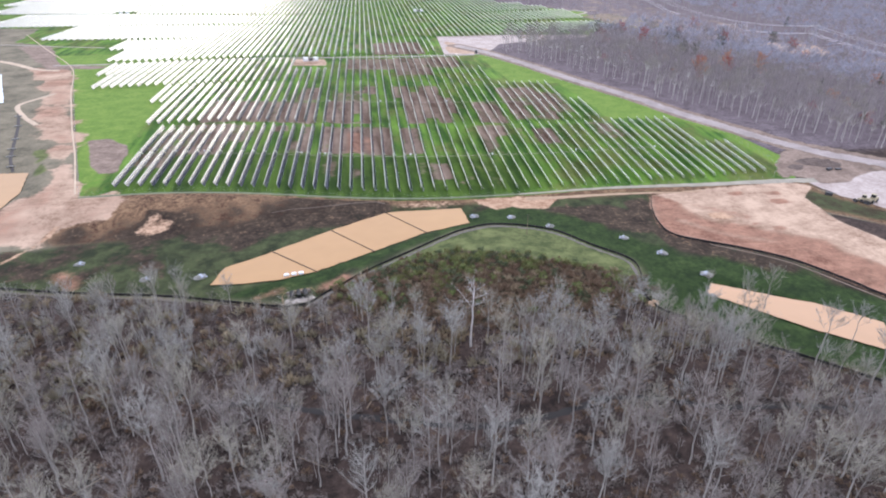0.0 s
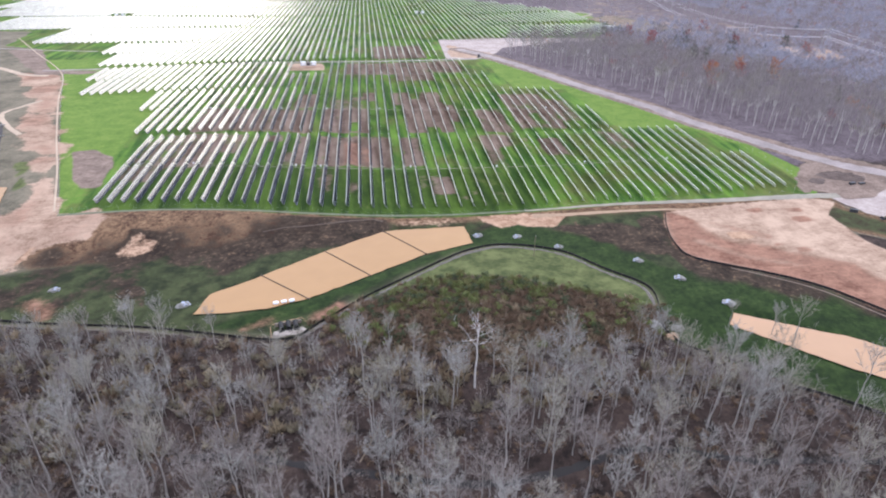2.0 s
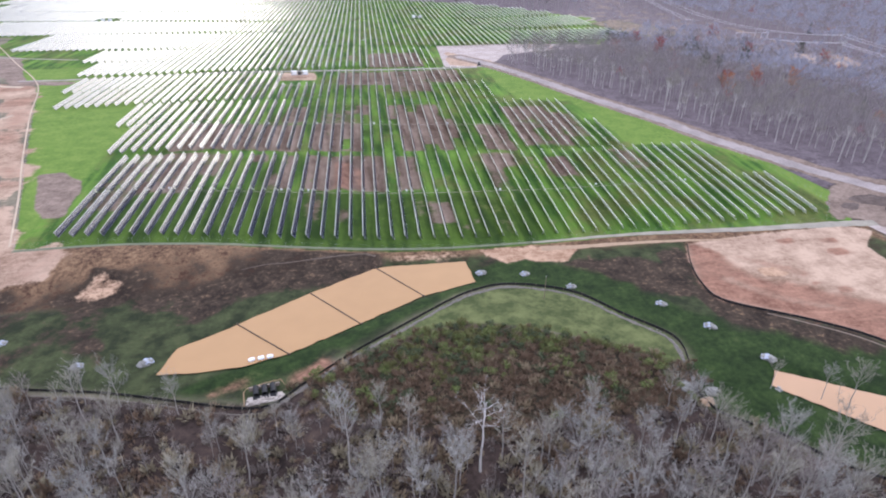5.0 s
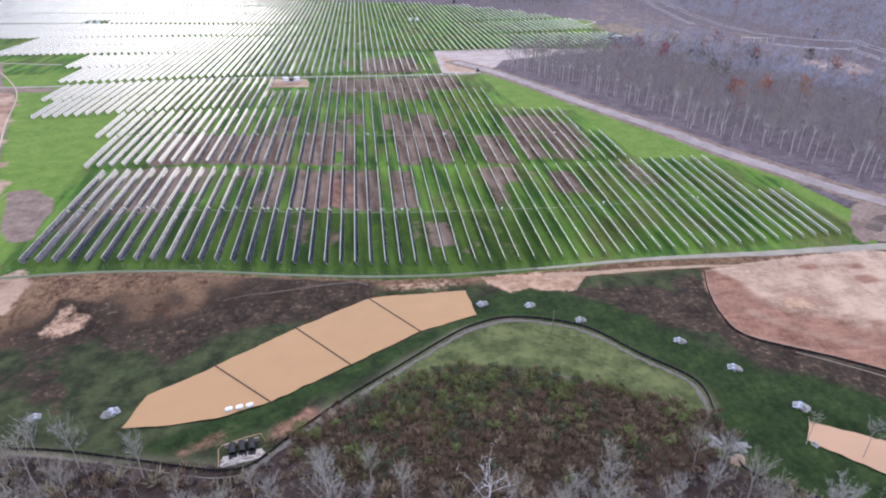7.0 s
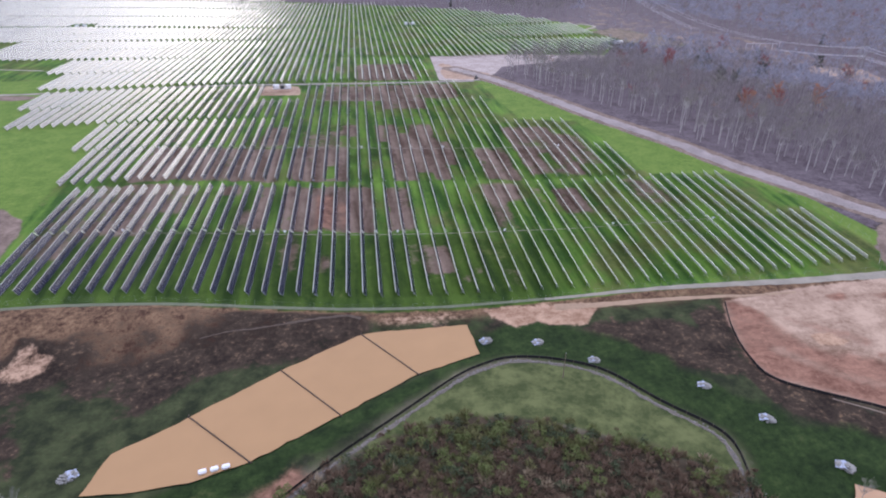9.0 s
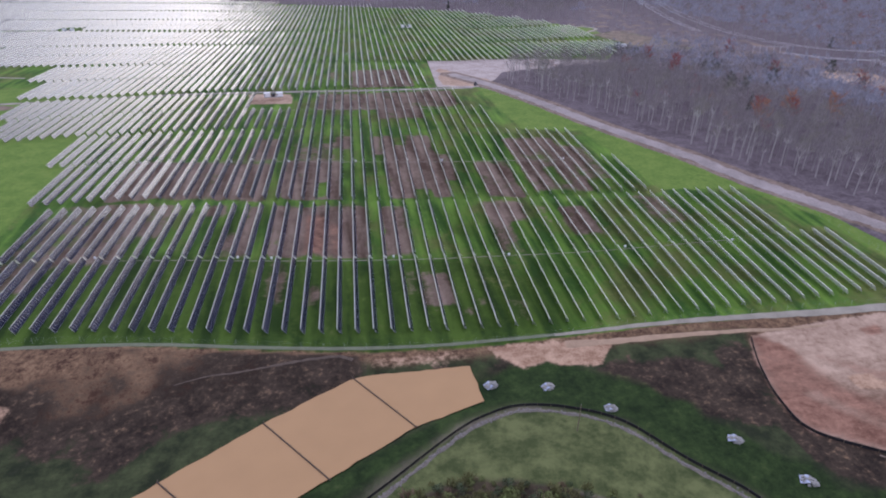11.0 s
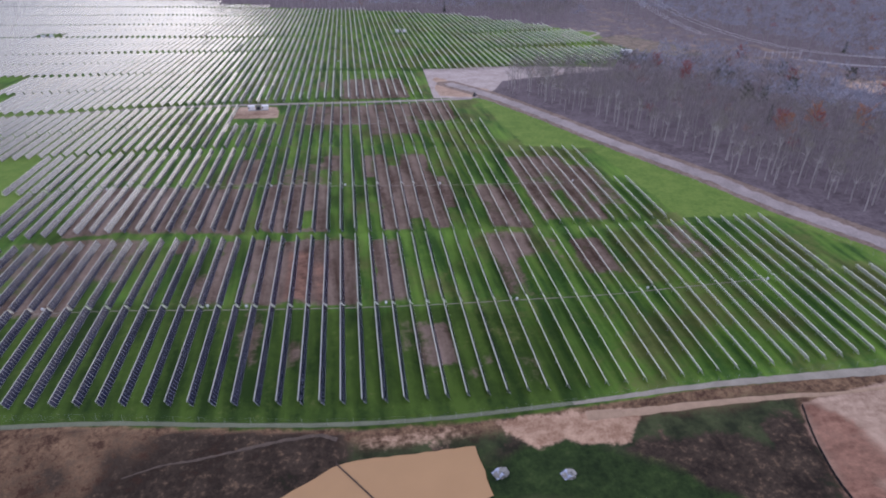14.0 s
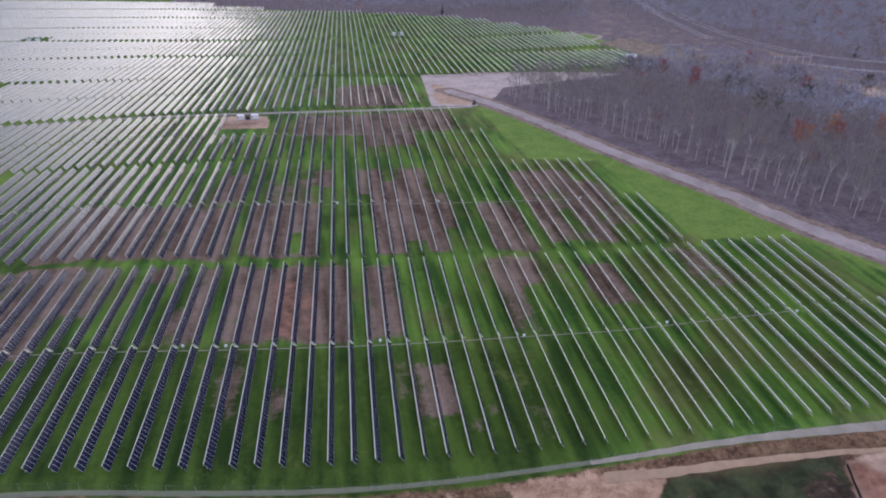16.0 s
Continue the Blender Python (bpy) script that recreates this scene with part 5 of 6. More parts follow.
def bush(seed, leaves=120):
    """A rounded leafy shrub one metre across, with lobes and gaps."""
    r, w = random.Random(seed), Wood(seed)
    lobes = [Vector((r.uniform(-0.3, 0.3), r.uniform(-0.3, 0.3), r.uniform(0.15, 0.5))) for _ in range(5)]
    for i in range(leaves):
        a, z = r.uniform(0, 6.28), r.uniform(-0.4, 1)
        f = math.sqrt(1 - z * z)
        p = lobes[i % 5] + Vector((math.cos(a) * f, math.sin(a) * f, z)) * r.uniform(0.14, 0.26)
        w.twig(p, p + Vector((r.uniform(-0.13, 0.13), r.uniform(-0.13, 0.13), r.uniform(-0.03, 0.12))), 0.045)
    return np.array(w.v), np.array(w.f)


BUSHES = [bush(231 + i) for i in range(4)]
CLUMPS = [clump(201 + i, 46, 0.075) for i in range(5)]
PINES = [evergreen(301 + i) for i in range(2)]
rng = random.Random(21)


def spaced(x0, x1, y0, y1, step):
    for i in range(int((x1 - x0) / step)):
        for j in range(int((y1 - y0) / step)):
            yield x0 + (i + rng.uniform(0.05, 0.95)) * step, y0 + (j + rng.uniform(0.05, 0.95)) * step


LONE = (14, -145)
CREEK = [(-62, -158), (-47, -160), (-33, -165), (-12, -172), (2, -176), (13, -178), (27, -177), (38, -175), (48, -173), (62, -176), (78, -182), (100, -186), (130, -196)]
near_places = []
for x, y in spaced(-150, 175, -236, -104, 6.2):
    if y < -216 - 0.16 * x or inside(BASIN, x, y, 2.5) or inside(SCRUB, x, y, -1) or inside(MOUND, x, y, 3):
        continue
    fence = float(np.interp(x, [-160, -144, -118, -86, -64, -46, -37], [-87, -89, -96, -103, -110, -116, -116]))
    if y > (-128 - 6 * math.sin(x / 17) if x > -50 else fence - 3) and rng.random() < 0.93:
        continue
    if y < -184 and rng.random() < 0.35 or float(from_line(CREEK, x, y)) < 3.2:
        continue
    if -46 < x < -26 and y > -124 or x > 85 and y > -140 - 0.9 * (x - 85) or math.hypot(x - LONE[0], y - LONE[1]) < 6:
        continue
    if -40 < x < 84 and y > -152 and rng.random() < 0.42:
        continue
    if noise.noise((x / 22, y / 22, 5)) < -0.22:
        continue
    near_places.append((x, y))
SLENDER = [(101, -131), (112, -137), (116, -142), (128, -166)]
near_places += SLENDER
near_places.sort(key=lambda p: abs(p[0] - 5) + 0.6 * abs(p[1] + 165))
tree_meshes = []
for trunk, crown in NEAR_TREES:
    tree_meshes.append((tri_mesh("trunk", *trunk, [M_BARK]), [tri_mesh("crown", *crown, [m]) for m in (M_TWIG, M_TWIG_DIM, M_TWIG_OLIVE)]))
LABELS = ("tall leafless tree with pale grey bark", "leafless grey tree with a wide crown of fine twigs", "slim leafless tree with upswept grey branches", "lower leafless tree with a spreading crown",
          "straight leafless tree with a high crown", "young leafless tree with dense grey twigs", "leafless tree with a long bare grey trunk")
wood = Thicket()
for n, (x, y) in enumerate(near_places):
    v = 6 if (x, y) in SLENDER else rng.randrange(len(NEAR_TREES))
    z, size, turn = ground_at(x, y), rng.choice((0.6, 0.85, 0.95, 1.05, 1.12)) * rng.uniform(0.92, 1.08), rng.uniform(0, 6.28)
    if y < -158:
        size *= 1.12
    elif y > -136:
        size *= 0.78 if x < -37 else 0.66
    elif y > -150 and x > 0:
        size *= 0.88
    if n < 300:
        t = thing("tree", LABELS[v], "tree", "bare trees of the wood", m=Matrix.Translation((x, y, z)) @ Matrix.Rotation(turn, 4, "Z") @ Matrix.Rotation(radians(rng.uniform(-3, 3)), 4, "X"))
        t.scale = (size, size, size)
        piece("trunk", tree_meshes[v][0], t)
        tint = rng.choice((0, 0, 1, 2) if y > -158 else (0, 1, 1, 2)) if x < -25 or y < -158 else rng.choice((0, 0, 2, 2))
        piece("crown", tree_meshes[v][1][tint], t, ("fine grey leafless twigs", "fine dull brown leafless twigs", "fine olive-grey leafless twigs")[tint])
    else:
        wood.plant(NEAR_TREES[v][0], 0, x, y, z, turn, size)
        wood.plant(NEAR_TREES[v][1], rng.choice((1, 1, 3, 4)), x, y, z, turn, size)
for x, y in spaced(-140, 160, -232, -98, 7.6):
    if y < -212 - 0.16 * x or inside(BASIN, x, y, 3) or inside(SCRUB, x, y, 1) or inside(MOUND, x, y, 3) or x > 85 and y > -140 - 0.9 * (x - 85) or x < -37 and y > float(np.interp(x, [-160, -144, -118, -86, -64, -46, -37], [-87, -89, -96, -103, -110, -116, -116])) - 2 or -50 < x < -25 and y > -124:
        continue
    v, turn, size = rng.randrange(len(MID_TREES)), rng.uniform(0, 6.28), rng.uniform(0.28, 0.6)
    wood.plant(MID_TREES[v][0], 0, x, y, ground_at(x, y), turn, size)
    wood.plant(MID_TREES[v][1], rng.choice((2, 4, 3)) if y > -155 else 2, x, y, ground_at(x, y), turn, size)
thing("wood_near", "dense leafless grey trees of the near wood", "trees", data=wood.mesh("wood_near", [M_BARK, M_TWIG, M_UNDERWOOD, M_TWIG_DIM, M_TWIG_OLIVE]), kind="stuff")
lone_t, lone_c = bare_tree(77, 26, 9, 4, 2, 1.3, 0.3, 0.05, 0.62, 0.55)
lone = thing("tree", "bleached dead tree with crooked bare limbs", "tree", "bare trees of the wood", m=Matrix.Translation((*LONE, ground_at(*LONE))))
piece("trunk", tri_mesh("trunk", *lone_t, [M_DEAD]), lone)
piece("crown", tri_mesh("crown", *lone_c, [M_DEAD]), lone)

# the wood beyond the gravel road
EDGE = [(300, -40), (262, -14), (232, 22), (208, 62), (190, 100), (168, 158), (146, 222), (128, 262), (136, 292), (150, 305), (238, 312), (268, 300), (306, 282), (345, 190), (398, 104), (480, 0), (560, -60)]
far_wood = Thicket()
# distant trees mostly take index 1, the twigs coloured for haze
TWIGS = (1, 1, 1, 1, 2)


def grow(x, y, kinds, red):
    z, size, turn = ground_at(x, y), rng.uniform(0.75, 1.1), rng.uniform(0, 6.28)
    v, p = rng.randrange(len(kinds)), rng.random()
    if p < 0.004:
        far_wood.plant(PINES[v % 2], 5, x, y, z, turn, size)
        return
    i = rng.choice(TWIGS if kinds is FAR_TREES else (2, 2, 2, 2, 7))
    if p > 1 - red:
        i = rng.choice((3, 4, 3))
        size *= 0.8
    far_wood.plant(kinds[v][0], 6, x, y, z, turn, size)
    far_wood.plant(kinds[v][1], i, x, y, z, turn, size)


edge_trees = []
ROAD_LINE = glide(ROAD, 12)
for x, y in spaced(120, 640, -60, 372, 7.3):
    if not inside(EDGE, x, y) or x > 250 + 0.5 * y + 90 or inside(POWER_CUT, x, y, 0):
        continue
    road = min(math.hypot(x - p[0], y - p[1]) for p in ROAD_LINE)
    if road < 22 and rng.random() < 0.6:
        continue
    if road < 34:
        edge_trees.append((x, y))
    elif road < 120:
        grow(x, y, WOOD_TREES, 0.03)
    elif rng.random() < 0.75:
        grow(x, y, FAR_TREES, 0.03)
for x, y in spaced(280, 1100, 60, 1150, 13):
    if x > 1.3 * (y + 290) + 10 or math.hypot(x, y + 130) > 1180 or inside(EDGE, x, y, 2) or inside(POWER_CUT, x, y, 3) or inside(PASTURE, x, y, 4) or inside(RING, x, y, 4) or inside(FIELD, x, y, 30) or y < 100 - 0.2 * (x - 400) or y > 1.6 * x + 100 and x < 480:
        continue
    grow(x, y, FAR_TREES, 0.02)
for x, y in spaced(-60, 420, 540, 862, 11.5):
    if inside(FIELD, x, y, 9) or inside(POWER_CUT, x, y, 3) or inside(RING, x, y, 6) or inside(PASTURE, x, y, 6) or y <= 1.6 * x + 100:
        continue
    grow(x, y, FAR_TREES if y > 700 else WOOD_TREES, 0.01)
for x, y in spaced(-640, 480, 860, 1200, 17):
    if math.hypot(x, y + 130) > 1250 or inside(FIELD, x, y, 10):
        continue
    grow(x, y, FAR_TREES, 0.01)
for x, y in spaced(300, 480, 60, 720, 7):
    if inside(POWER_CUT, x, y, 0) and rng.random() < 0.5 and not inside(CLEARING, x, y, 2):
        v = rng.randrange(3)
        far_wood.plant(FAR_TREES[v][1], rng.choice((1, 2, 2)), x, y, ground_at(x, y) - 2, rng.uniform(0, 6.28), rng.uniform(0.15, 0.3))
for x, y in edge_trees:
    v, turn, size = rng.randrange(len(EDGE_TREES)), rng.uniform(0, 6.28), rng.uniform(0.75, 1.1)
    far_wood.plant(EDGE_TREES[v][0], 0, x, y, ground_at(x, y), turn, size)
    far_wood.plant(EDGE_TREES[v][1], rng.choice((2, 2, 2, 7)), x, y, ground_at(x, y), turn, size)
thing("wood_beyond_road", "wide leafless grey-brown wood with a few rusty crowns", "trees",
      data=far_wood.mesh("wood_beyond_road", [M_FARBARK, M_HAZE_TWIG, M_TWIG_BROWN, M_TWIG_RED, M_TWIG_ORANGE, M_NEEDLE, M_INNERBARK, M_TWIG_OLIVE]), kind="stuff")

# ---- scrub ----
scrub_mass = Thicket()
for x, y in spaced(-60, 110, -150, -84, 1.6):
    if not inside(SCRUB, x, y, 9 * rng.random() - 5):
        continue
    g = 0.8 * noise.noise((x / 16, y / 16, 2)) + 0.5 * noise.noise((x / 6, y / 6, 4)) + 0.03 * (y + 106)
    i = 0 if g + rng.uniform(-0.35, 0.35) > 0.15 else 1
    if rng.random() < (0.03 if y > -108 else 0.12):
        i = 2
    scrub_mass.plant(CLUMPS[rng.randrange(5)], i, x, y, ground_at(x, y), rng.uniform(0, 6.28), 1.0 + 2.2 * rng.random() ** 2, rng.uniform(0.6, 1.5))
for x, y in spaced(-60, 110, -150, -82, 2.7):
    if not inside(SCRUB, x, y, 6 * rng.random() - 4):
        continue
    g = noise.noise((x / 12, y / 12, 6)) + 0.03 * (y + 108)
    if rng.random() > 0.6 + 0.8 * g:
        continue
    scrub_mass.plant(BUSHES[rng.randrange(4)], 4 if noise.noise((x / 7, y / 7, 1)) + rng.uniform(-0.3, 0.3) > 0 else 5, x, y, ground_at(x, y), rng.uniform(0, 6.28), rng.uniform(1.6, 4.2), rng.uniform(0.7, 1.1))
for x, y in spaced(-150, 170, -220, -96, 2.6):
    if inside(BASIN, x, y, 1) or inside(MOUND, x, y, 2) or inside(SCRUB, x, y, 0) or inside(DIRT_RIGHT, x, y, 3) or inside(YARD, x, y, 3) or y < -205 - 0.16 * x or noise.noise((x / 14, y / 14, 9)) < -0.1:
        continue
    scrub_mass.plant(CLUMPS[rng.randrange(5)], rng.choice((1, 3, 3, 3, 1, 3, 2, 6) if y > -150 else (1, 3, 3)), x, y, ground_at(x, y), rng.uniform(0, 6.28), rng.uniform(1.0, 2.8), rng.uniform(0.5, 1.1))
for x, y in spaced(-130, 90, -156, -97, 3.6):
    fence = float(np.interp(x, [-160, -144, -118, -86, -64, -46, -37, -14, 60], [-87, -89, -96, -103, -110, -116, -118, -124, -134]))
    if y > fence - 2 or noise.noise((x / 11, y / 11, 12)) < -0.05 or -46 < x < -30 and y > -121:
        continue
    scrub_mass.plant(CLUMPS[rng.randrange(5)], rng.choice((1, 2, 3, 3, 6, 6, 6)), x, y, ground_at(x, y), rng.uniform(0, 6.28), rng.uniform(2.2, 4.6), rng.uniform(0.8, 1.4))
for x, y in ((8, -137), (10, -139), (12.5, -138), (6, -140), (11, -141.5), (-18, -104), (-115, -100), (-108, -99), (-124, -102)):
    scrub_mass.plant(CLUMPS[rng.randrange(5)], 2, x, y, ground_at(x, y), rng.uniform(0, 6.28), rng.uniform(3.0, 4.5), 1.1)
thing("scrub", "low tangled green and brown scrub on rough ground", "scrub", data=scrub_mass.mesh("scrub", [M_SCRUB_GREEN, M_SCRUB_BROWN, M_STRAW, M_BRUSH, M_LEAF, M_LEAF_DARK, M_BRUSH_OLIVE]), kind="stuff")


# ---- power lines ----
def power_pole(x, y, turn, high, drop):
    """A two-legged pole with an upper and a lower crossarm."""
    t = thing("power_pole", "tall grey steel two-legged power pole with crossarms", "power pole", "power poles along the cut", m=Matrix.Translation((x, y, ground_at(x, y))) @ Matrix.Rotation(radians(turn), 4, "Z"))
    leg = Shape().tube([(0, 0, -1), (0, 0, high + 1.5)], [0.3, 0.17], 8, caps=True).mesh("leg", M_STEEL)
    for c in (-2.6, 2.6):
        piece("leg", leg, t, m=Matrix.Translation((c, 0, 0)))
    arm = Shape().box(-5.0, 5.0, -0.14, 0.14, 1.0, 1.35).mesh("crossarm", M_STEEL)
    ins = Shape().tube([(0, 0, 1.0), (0, 0, 0.7), (0, 0, 0.35), (0, 0, 0)], [0.09, 0.17, 0.09, 0.17], 7, caps=True).mesh("insulator", M_WHITE)
    for z, places in ((high, (-4, 4)), (high - drop, (-4, 0, 4))):
        piece("crossarm", arm, t, m=Matrix.Translation((0, 0, z)))
        for c in places:
            piece("insulator", ins, t, "pale insulator string", m=Matrix.Translation((c, 0, z)))
    piece("brace", Shape().tube([(-2.6, 0.1, high - drop - 5), (2.6, 0.1, high - drop)], [0.08, 0.08], 5).tube([(2.6, -0.1, high - drop - 5), (-2.6, -0.1, high - drop)], [0.08, 0.08], 5).mesh("brace", M_STEEL), t)
    return t


M_WIRE = material("bright_aluminium_wire", (0.85, 0.86, 0.88), 0.4, 0.0, scale=1.0, vary=0.1)
POLES = [(395, 620, 47.4, 36.1), (417, 228, 25.5, 19.0), (450, 40, 24.0, 17.5), (480, -140, 22.0, 15.5)]
ends = []
for n, (x, y, zu, zl) in enumerate(POLES):
    (ax, ay), (bx, by) = POLES[max(n - 1, 0)][:2], POLES[min(n + 1, len(POLES) - 1)][:2]
    turn = math.degrees(math.atan2(by - ay, bx - ax)) - 90
    power_pole(x, y, turn, zu - ground_at(x, y), zu - zl)
    c, s = math.cos(radians(turn)), math.sin(radians(turn))
    ends.append([(x + o * c, y + o * s, z) for o, z in ((-4, zu), (4, zu), (-4, zl), (0, zl), (4, zl))])
for n, (a, b) in enumerate(zip(ends, ends[1:])):
    sag = 20.0 if n == 0 else 6.0
    for p, q in zip(a, b):
        pts = [(p[0] + (q[0] - p[0]) * i / 20, p[1] + (q[1] - p[1]) * i / 20, p[2] + (q[2] - p[2]) * i / 20 - sag * (1 - (i / 10 - 1) ** 2)) for i in range(21)]
        thing("power_wire", "long sagging bright power wire between poles", "wire", "power wires", data=Shape().tube(pts, [0.1] * 21, 4).mesh("power_wire", M_WIRE))

# a pale steel frame under the wires
gantry = thing("steel_gantry", "pale steel switching frame beneath the power wires", "steel frame", m=Matrix.Translation((397, 322, ground_at(397, 322))) @ Matrix.Rotation(radians(-8), 4, "Z"))
for i in range(6):
    piece("post", Shape().tube([(-16 + 6.4 * i, 0, -0.6), (-16 + 6.4 * i, 0, 6.0 + 1.5 * (i % 2))], [0.16, 0.12], 6, caps=True).mesh("post", M_WHITE), gantry)
for z in (5.4,):
    piece("beam", Shape().box(-16.5, 16.5, -0.1, 0.1, z, z + 0.15).mesh("beam", M_WHITE), gantry)

# ---- a heap of dug soil by the yard ----
M_HEAP = material("grey_brown_dug_soil", (0.12, 0.09, 0.075), 0.95, scale=0.3, vary=0.35, bump=0.5)


def soil_heap(x, y, wide, deep, high, turn, label, mat=M_HEAP):
    t = thing("soil_heap", label, "soil heap", m=Matrix.Translation((x, y, ground_at(x, y) - 0.3)) @ Matrix.Rotation(radians(turn), 4, "Z"))
    s, rings, n = Shape(), 9, 36
    for i in range(rings + 1):
        for j in range(n):
            w, q = 2 * math.pi * j / n, i / rings
            px, py = q * wide / 2 * math.cos(w), q * deep / 2 * math.sin(w)
            lump = noise.noise((px / 3.5, py / 3.5, x)) + 0.5 * noise.noise((px / 1.3, py / 1.3, 3))
            s.v.append((px * (1 + 0.12 * lump), py * (1 + 0.12 * lump), high * (1 - q * q) * (0.8 + 0.45 * lump) - 0.4 * q))
    for i in range(rings):
        for j in range(n):
            s.f.append((i * n + j, (i + 1) * n + j, (i + 1) * n + (j + 1) % n, i * n + (j + 1) % n))
            s.i.append(0)
    piece("soil", s.mesh("soil", mat), t)


soil_heap(226, -28, 27, 12, 2.8, -15, "long low heap of grey-brown dug soil by the gravel")
soil_heap(211, -31, 13, 8, 1.5, 10, "small low heap of brown dug soil by the fence")

soil_heap(81, -132.5, 6.4, 5, 1.5, 20, "small heap of tan soil at the ditch outlet", M_TANSOIL)

# ---- machines ----
M_TYRE = material("black_rubber", (0.015, 0.015, 0.016), 0.85, scale=2.0, vary=0.3)
M_TANPAINT = material("dusty_tan_paint", (0.42, 0.36, 0.24), 0.6, scale=0.8, vary=0.2)
M_PANE = material("dark_cab_glass", (0.02, 0.025, 0.03), 0.08, scale=1.0, vary=0.1)


def wheel(parent, x, y, r, w):
    t = piece("wheel", Shape().tube([(x, y - w / 2, r), (x, y - w / 2 + 0.06, r), (x, y + w / 2 - 0.06, r), (x, y + w / 2, r)], [r * 0.82, r, r, r * 0.82], 14, caps=True).mesh("wheel", M_TYRE), parent)
    piece("rim", Shape().tube([(x, y - w / 2 - 0.02, r), (x, y + w / 2 + 0.02, r)], [r * 0.5, r * 0.5], 10, caps=True).mesh("rim", M_STEEL), t)


def loader(x, y, turn, paint, label, size=1.0):
    t = thing("wheel_loader", label, "construction machine", "parked machines", m=Matrix.Translation((x, y, ground_at(x, y) + 0.12)) @ Matrix.Rotation(radians(turn), 4, "Z"))
    t.scale = (size, size, size)
    piece("body", Shape().box(-2.4, 0.4, -0.85, 0.85, 0.7, 1.75, taper=0.12).box(0.3, 1.6, -0.6, 0.6, 0.7, 1.3, taper=0.1).mesh("body", paint), t)
    cab = piece("cab", Shape().box(-0.8, 0.5, -0.7, 0.7, 1.75, 1.9).box(-0.75, 0.45, -0.68, 0.68, 2.85, 3.0).mesh("cab", paint), t)
    piece("cab_glass", Shape().box(-0.72, 0.42, -0.64, 0.64, 1.9, 2.85, taper=0.06).mesh("cab_glass", M_PANE), cab, "dark cab glass")
    arm = piece("arm", Shape().tube([(0.8, 0.45, 1.4), (2.0, 0.45, 1.2), (2.9, 0.45, 0.6)], [0.12, 0.12, 0.1], 6).tube([(0.8, -0.45, 1.4), (2.0, -0.45, 1.2), (2.9, -0.45, 0.6)], [0.12, 0.12, 0.1], 6).mesh("arm", paint), t)
    piece("bucket", Shape().add([(2.8, -1.1, 0.1), (3.7, -1.1, 0.1), (2.8, -1.1, 1.0), (2.8, 1.1, 0.1), (3.7, 1.1, 0.1), (2.8, 1.1, 1.0)], [(0, 1, 4, 3), (0, 3, 5, 2), (0, 2, 1), (3, 4, 5)]).mesh("bucket", M_DARKGREY), arm, "dark steel bucket")
    for wx in (-1.6, 1.1):
        for wy in (-0.85, 0.85):
            wheel(t, wx, wy, 0.62, 0.42)
    return t


loader(103, 257.5, 60, M_DARKGREY, "small dark wheel loader on a gravel pad", 0.9)
loader(220, -72, 200, M_TANPAINT, "dusty tan wheel loader parked on grey gravel", 1.35)
loader(216.5, -70.5, 170, M_TANPAINT, "second dusty tan loader beside the first", 1.1)


def pallet_stack(x, y, turn, n, mat, label):
    t = thing("pallet_stack", label, "stack", "stacks of material in the yard", m=Matrix.Translation((x, y, ground_at(x, y))) @ Matrix.Rotation(radians(turn), 4, "Z"))
    for i in range(n):
        piece("pallet", Shape().box(-1.5, 1.5, -0.7, 0.7, 0.05 + i * 0.35, 0.33 + i * 0.35).box(-1.5, -1.3, -0.7, 0.7, i * 0.35, 0.05 + i * 0.35).box(1.3, 1.5, -0.7, 0.7, i * 0.35, 0.05 + i * 0.35).mesh("pallet", mat), t)


pallet_stack(206.5, -61, -30, 4, M_DARKGREY, "dark stack of pallets at the gravel edge")
pallet_stack(226, -36.5, 10, 3, M_DARKGREY, "low dark stack of material on gravel")
pallet_stack(231, -36.8, 5, 2, M_DARKGREY, "low dark stack of material on gravel")

# a white box trailer in the far clearing
tr = thing("trailer", "white box trailer at the edge of the wood", "trailer", m=Matrix.Translation((274, 372, ground_at(274, 372))) @ Matrix.Rotation(radians(-20), 4, "Z"))
piece("box", Shape().box(-5, 5, -1.3, 1.3, 1.0, 3.9, taper=0.05).mesh("box", M_WHITE), tr)
piece("chassis", Shape().box(-5, 5.8, -0.5, 0.5, 0.7, 1.0).mesh("chassis", M_DARKGREY), tr)
for wx in (-3.6, -2.4):
    for wy in (-1.0, 1.0):
        wheel(tr, wx, wy, 0.5, 0.3)


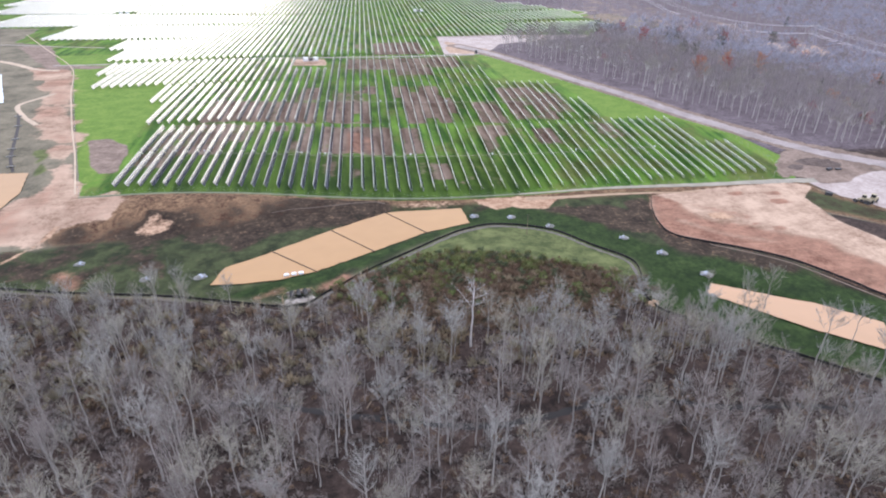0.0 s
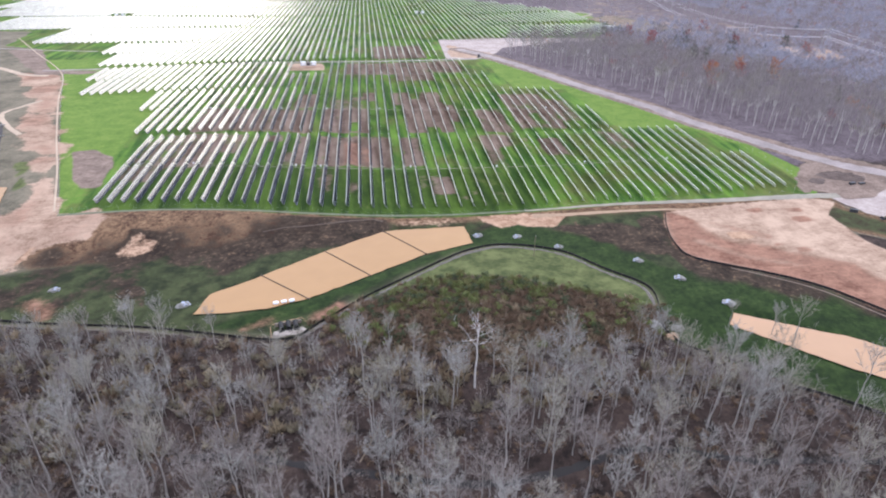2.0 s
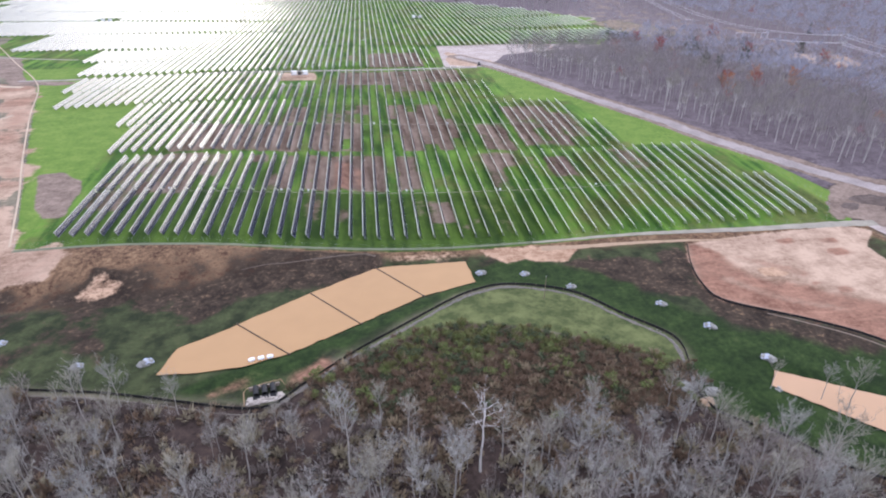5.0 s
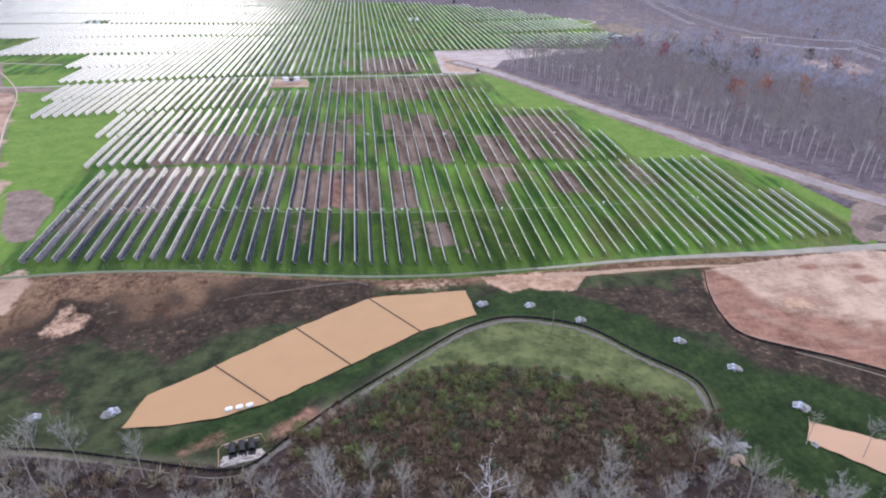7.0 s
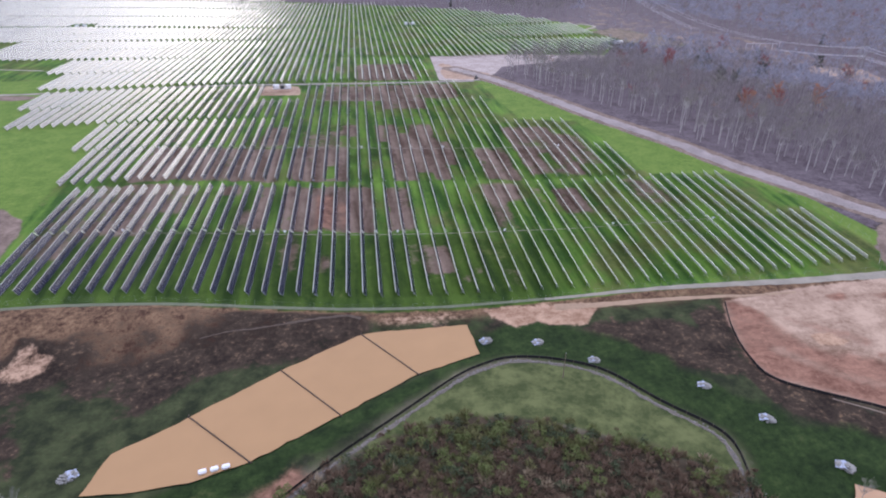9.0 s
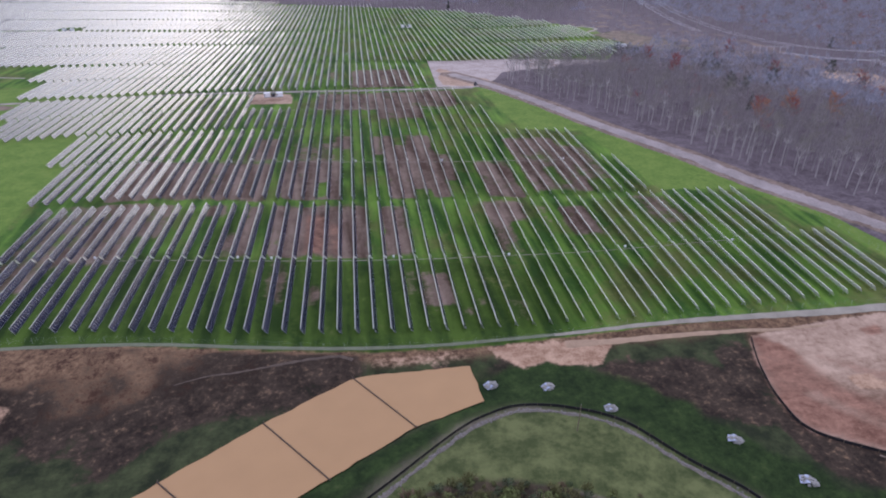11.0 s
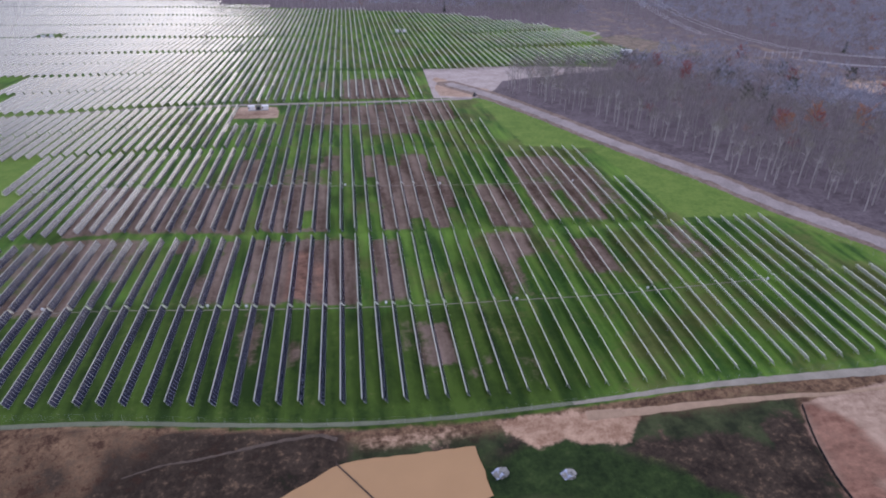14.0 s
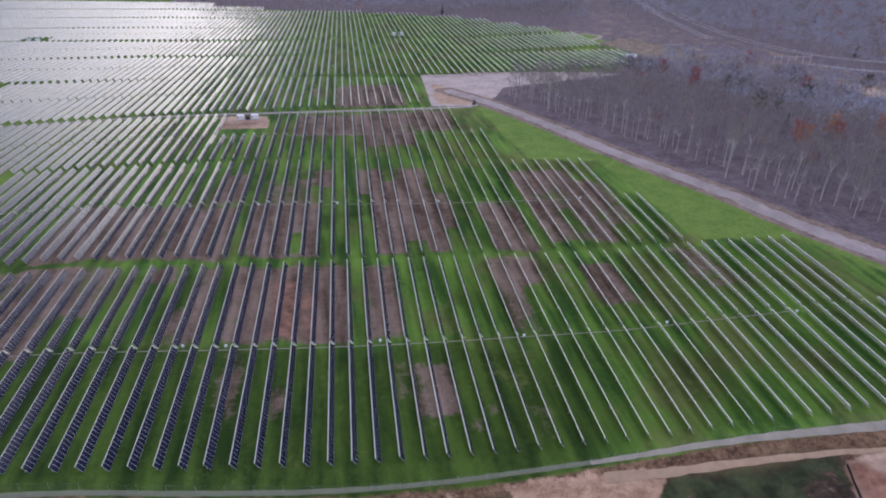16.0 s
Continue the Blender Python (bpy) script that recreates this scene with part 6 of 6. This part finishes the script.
# ---- creek and fallen wood under the trees ----
M_CREEK = material("dark_creek_water", (0.012, 0.01, 0.009), 0.75, scale=0.2, vary=0.3)
ribbon("creek", CREEK,
       2.2, 0.1, M_CREEK, "narrow dark creek winding between bare trees", "creek", ragged=0.35)
rng = random.Random(44)
for i in range(9):
    x, y = rng.uniform(-105, 105), rng.uniform(-200, -138)
    l, w = rng.uniform(6, 14), rng.uniform(0, 6.28)
    dx, dy = math.cos(w) * l, math.sin(w) * l
    t = thing("fallen_log", "grey fallen tree trunk with broken limbs", "log", "fallen trunks on the forest floor")
    z0, z1 = ground_at(x, y) + 0.15, ground_at(x + dx, y + dy) + rng.uniform(0.1, 1.6)
    piece("trunk", Shape().tube([(x, y, z0), (x + dx * 0.5 + 0.2, y + dy * 0.5, (z0 + z1) / 2 + 0.15), (x + dx, y + dy, z1)], [0.19, 0.14, 0.06], 7, caps=True).mesh("trunk", M_WOOD), t)
    for j in range(4):
        s = rng.uniform(0.45, 0.95)
        a = (x + dx * s, y + dy * s, z0 + (z1 - z0) * s)
        piece("limb", Shape().tube([a, (a[0] + rng.uniform(-2.5, 2.5), a[1] + rng.uniform(-2.5, 2.5), a[2] + rng.uniform(0.6, 2.2))], [0.07, 0.02], 4).mesh("limb", M_WOOD), t)


RED_PLACES = [(255, 242), (251, 280), (239, 119), (264, 123), (246, 129), (293, 125), (318, 214), (263, 256), (268, 131), (337, 297), (352, 168)]
DARK_PLACES = [(272, 228), (269, 177), (364, 211), (235, 297), (248, 293), (276, 221), (262, 182), (300, 190), (243, 300), (332, 240), (290, 250)]


# ---- leafy crowns in the wood ----
def leafy_tree(x, y, mat, label, seed, high=15.0, group="trees with coloured crowns"):
    """A tree that still holds its leaves."""
    trunk, twigs = bare_tree(seed, high, 14, 5, 14, 1.0, 0.27, 0.11, 0.3, 0.7)
    t = thing("tree", label, "tree", group, m=Matrix.Translation((x, y, ground_at(x, y))))
    piece("trunk", tri_mesh("trunk", *trunk, [M_BARK]), t)
    piece("crown", tri_mesh("crown", *twigs, [mat]), t)


for n, (x, y) in enumerate(RED_PLACES):
    mat, label = ((M_TWIG_RED, "rust-red leafy tree among bare trunks"), (M_TWIG_ORANGE, "orange leafy tree among bare trunks"))[n % 3 == 2]
    leafy_tree(x, y, mat, label, 400 + n, 19 + n % 3)
for n, (x, y) in enumerate(DARK_PLACES):
    leafy_tree(x, y, M_NEEDLE, "dark evergreen tree among bare trunks", 500 + n, 17 + n % 4, "evergreen trees")
# pond at the left: its sky reflection is put into a flat pale sheet
M_POND_GLARE = material("pale_pond_glare", (0.66, 0.72, 0.76), 0.35, scale=0.05, vary=0.1)
ribbon("pond_glare_sheet", [(-288, 214), (-281, 198), (-250, 129)], 30, 0.25, M_POND_GLARE, "flat pale blue-white sheet standing in for sky glare on a pond", "liner", step=5, across=8, ragged=0.02)
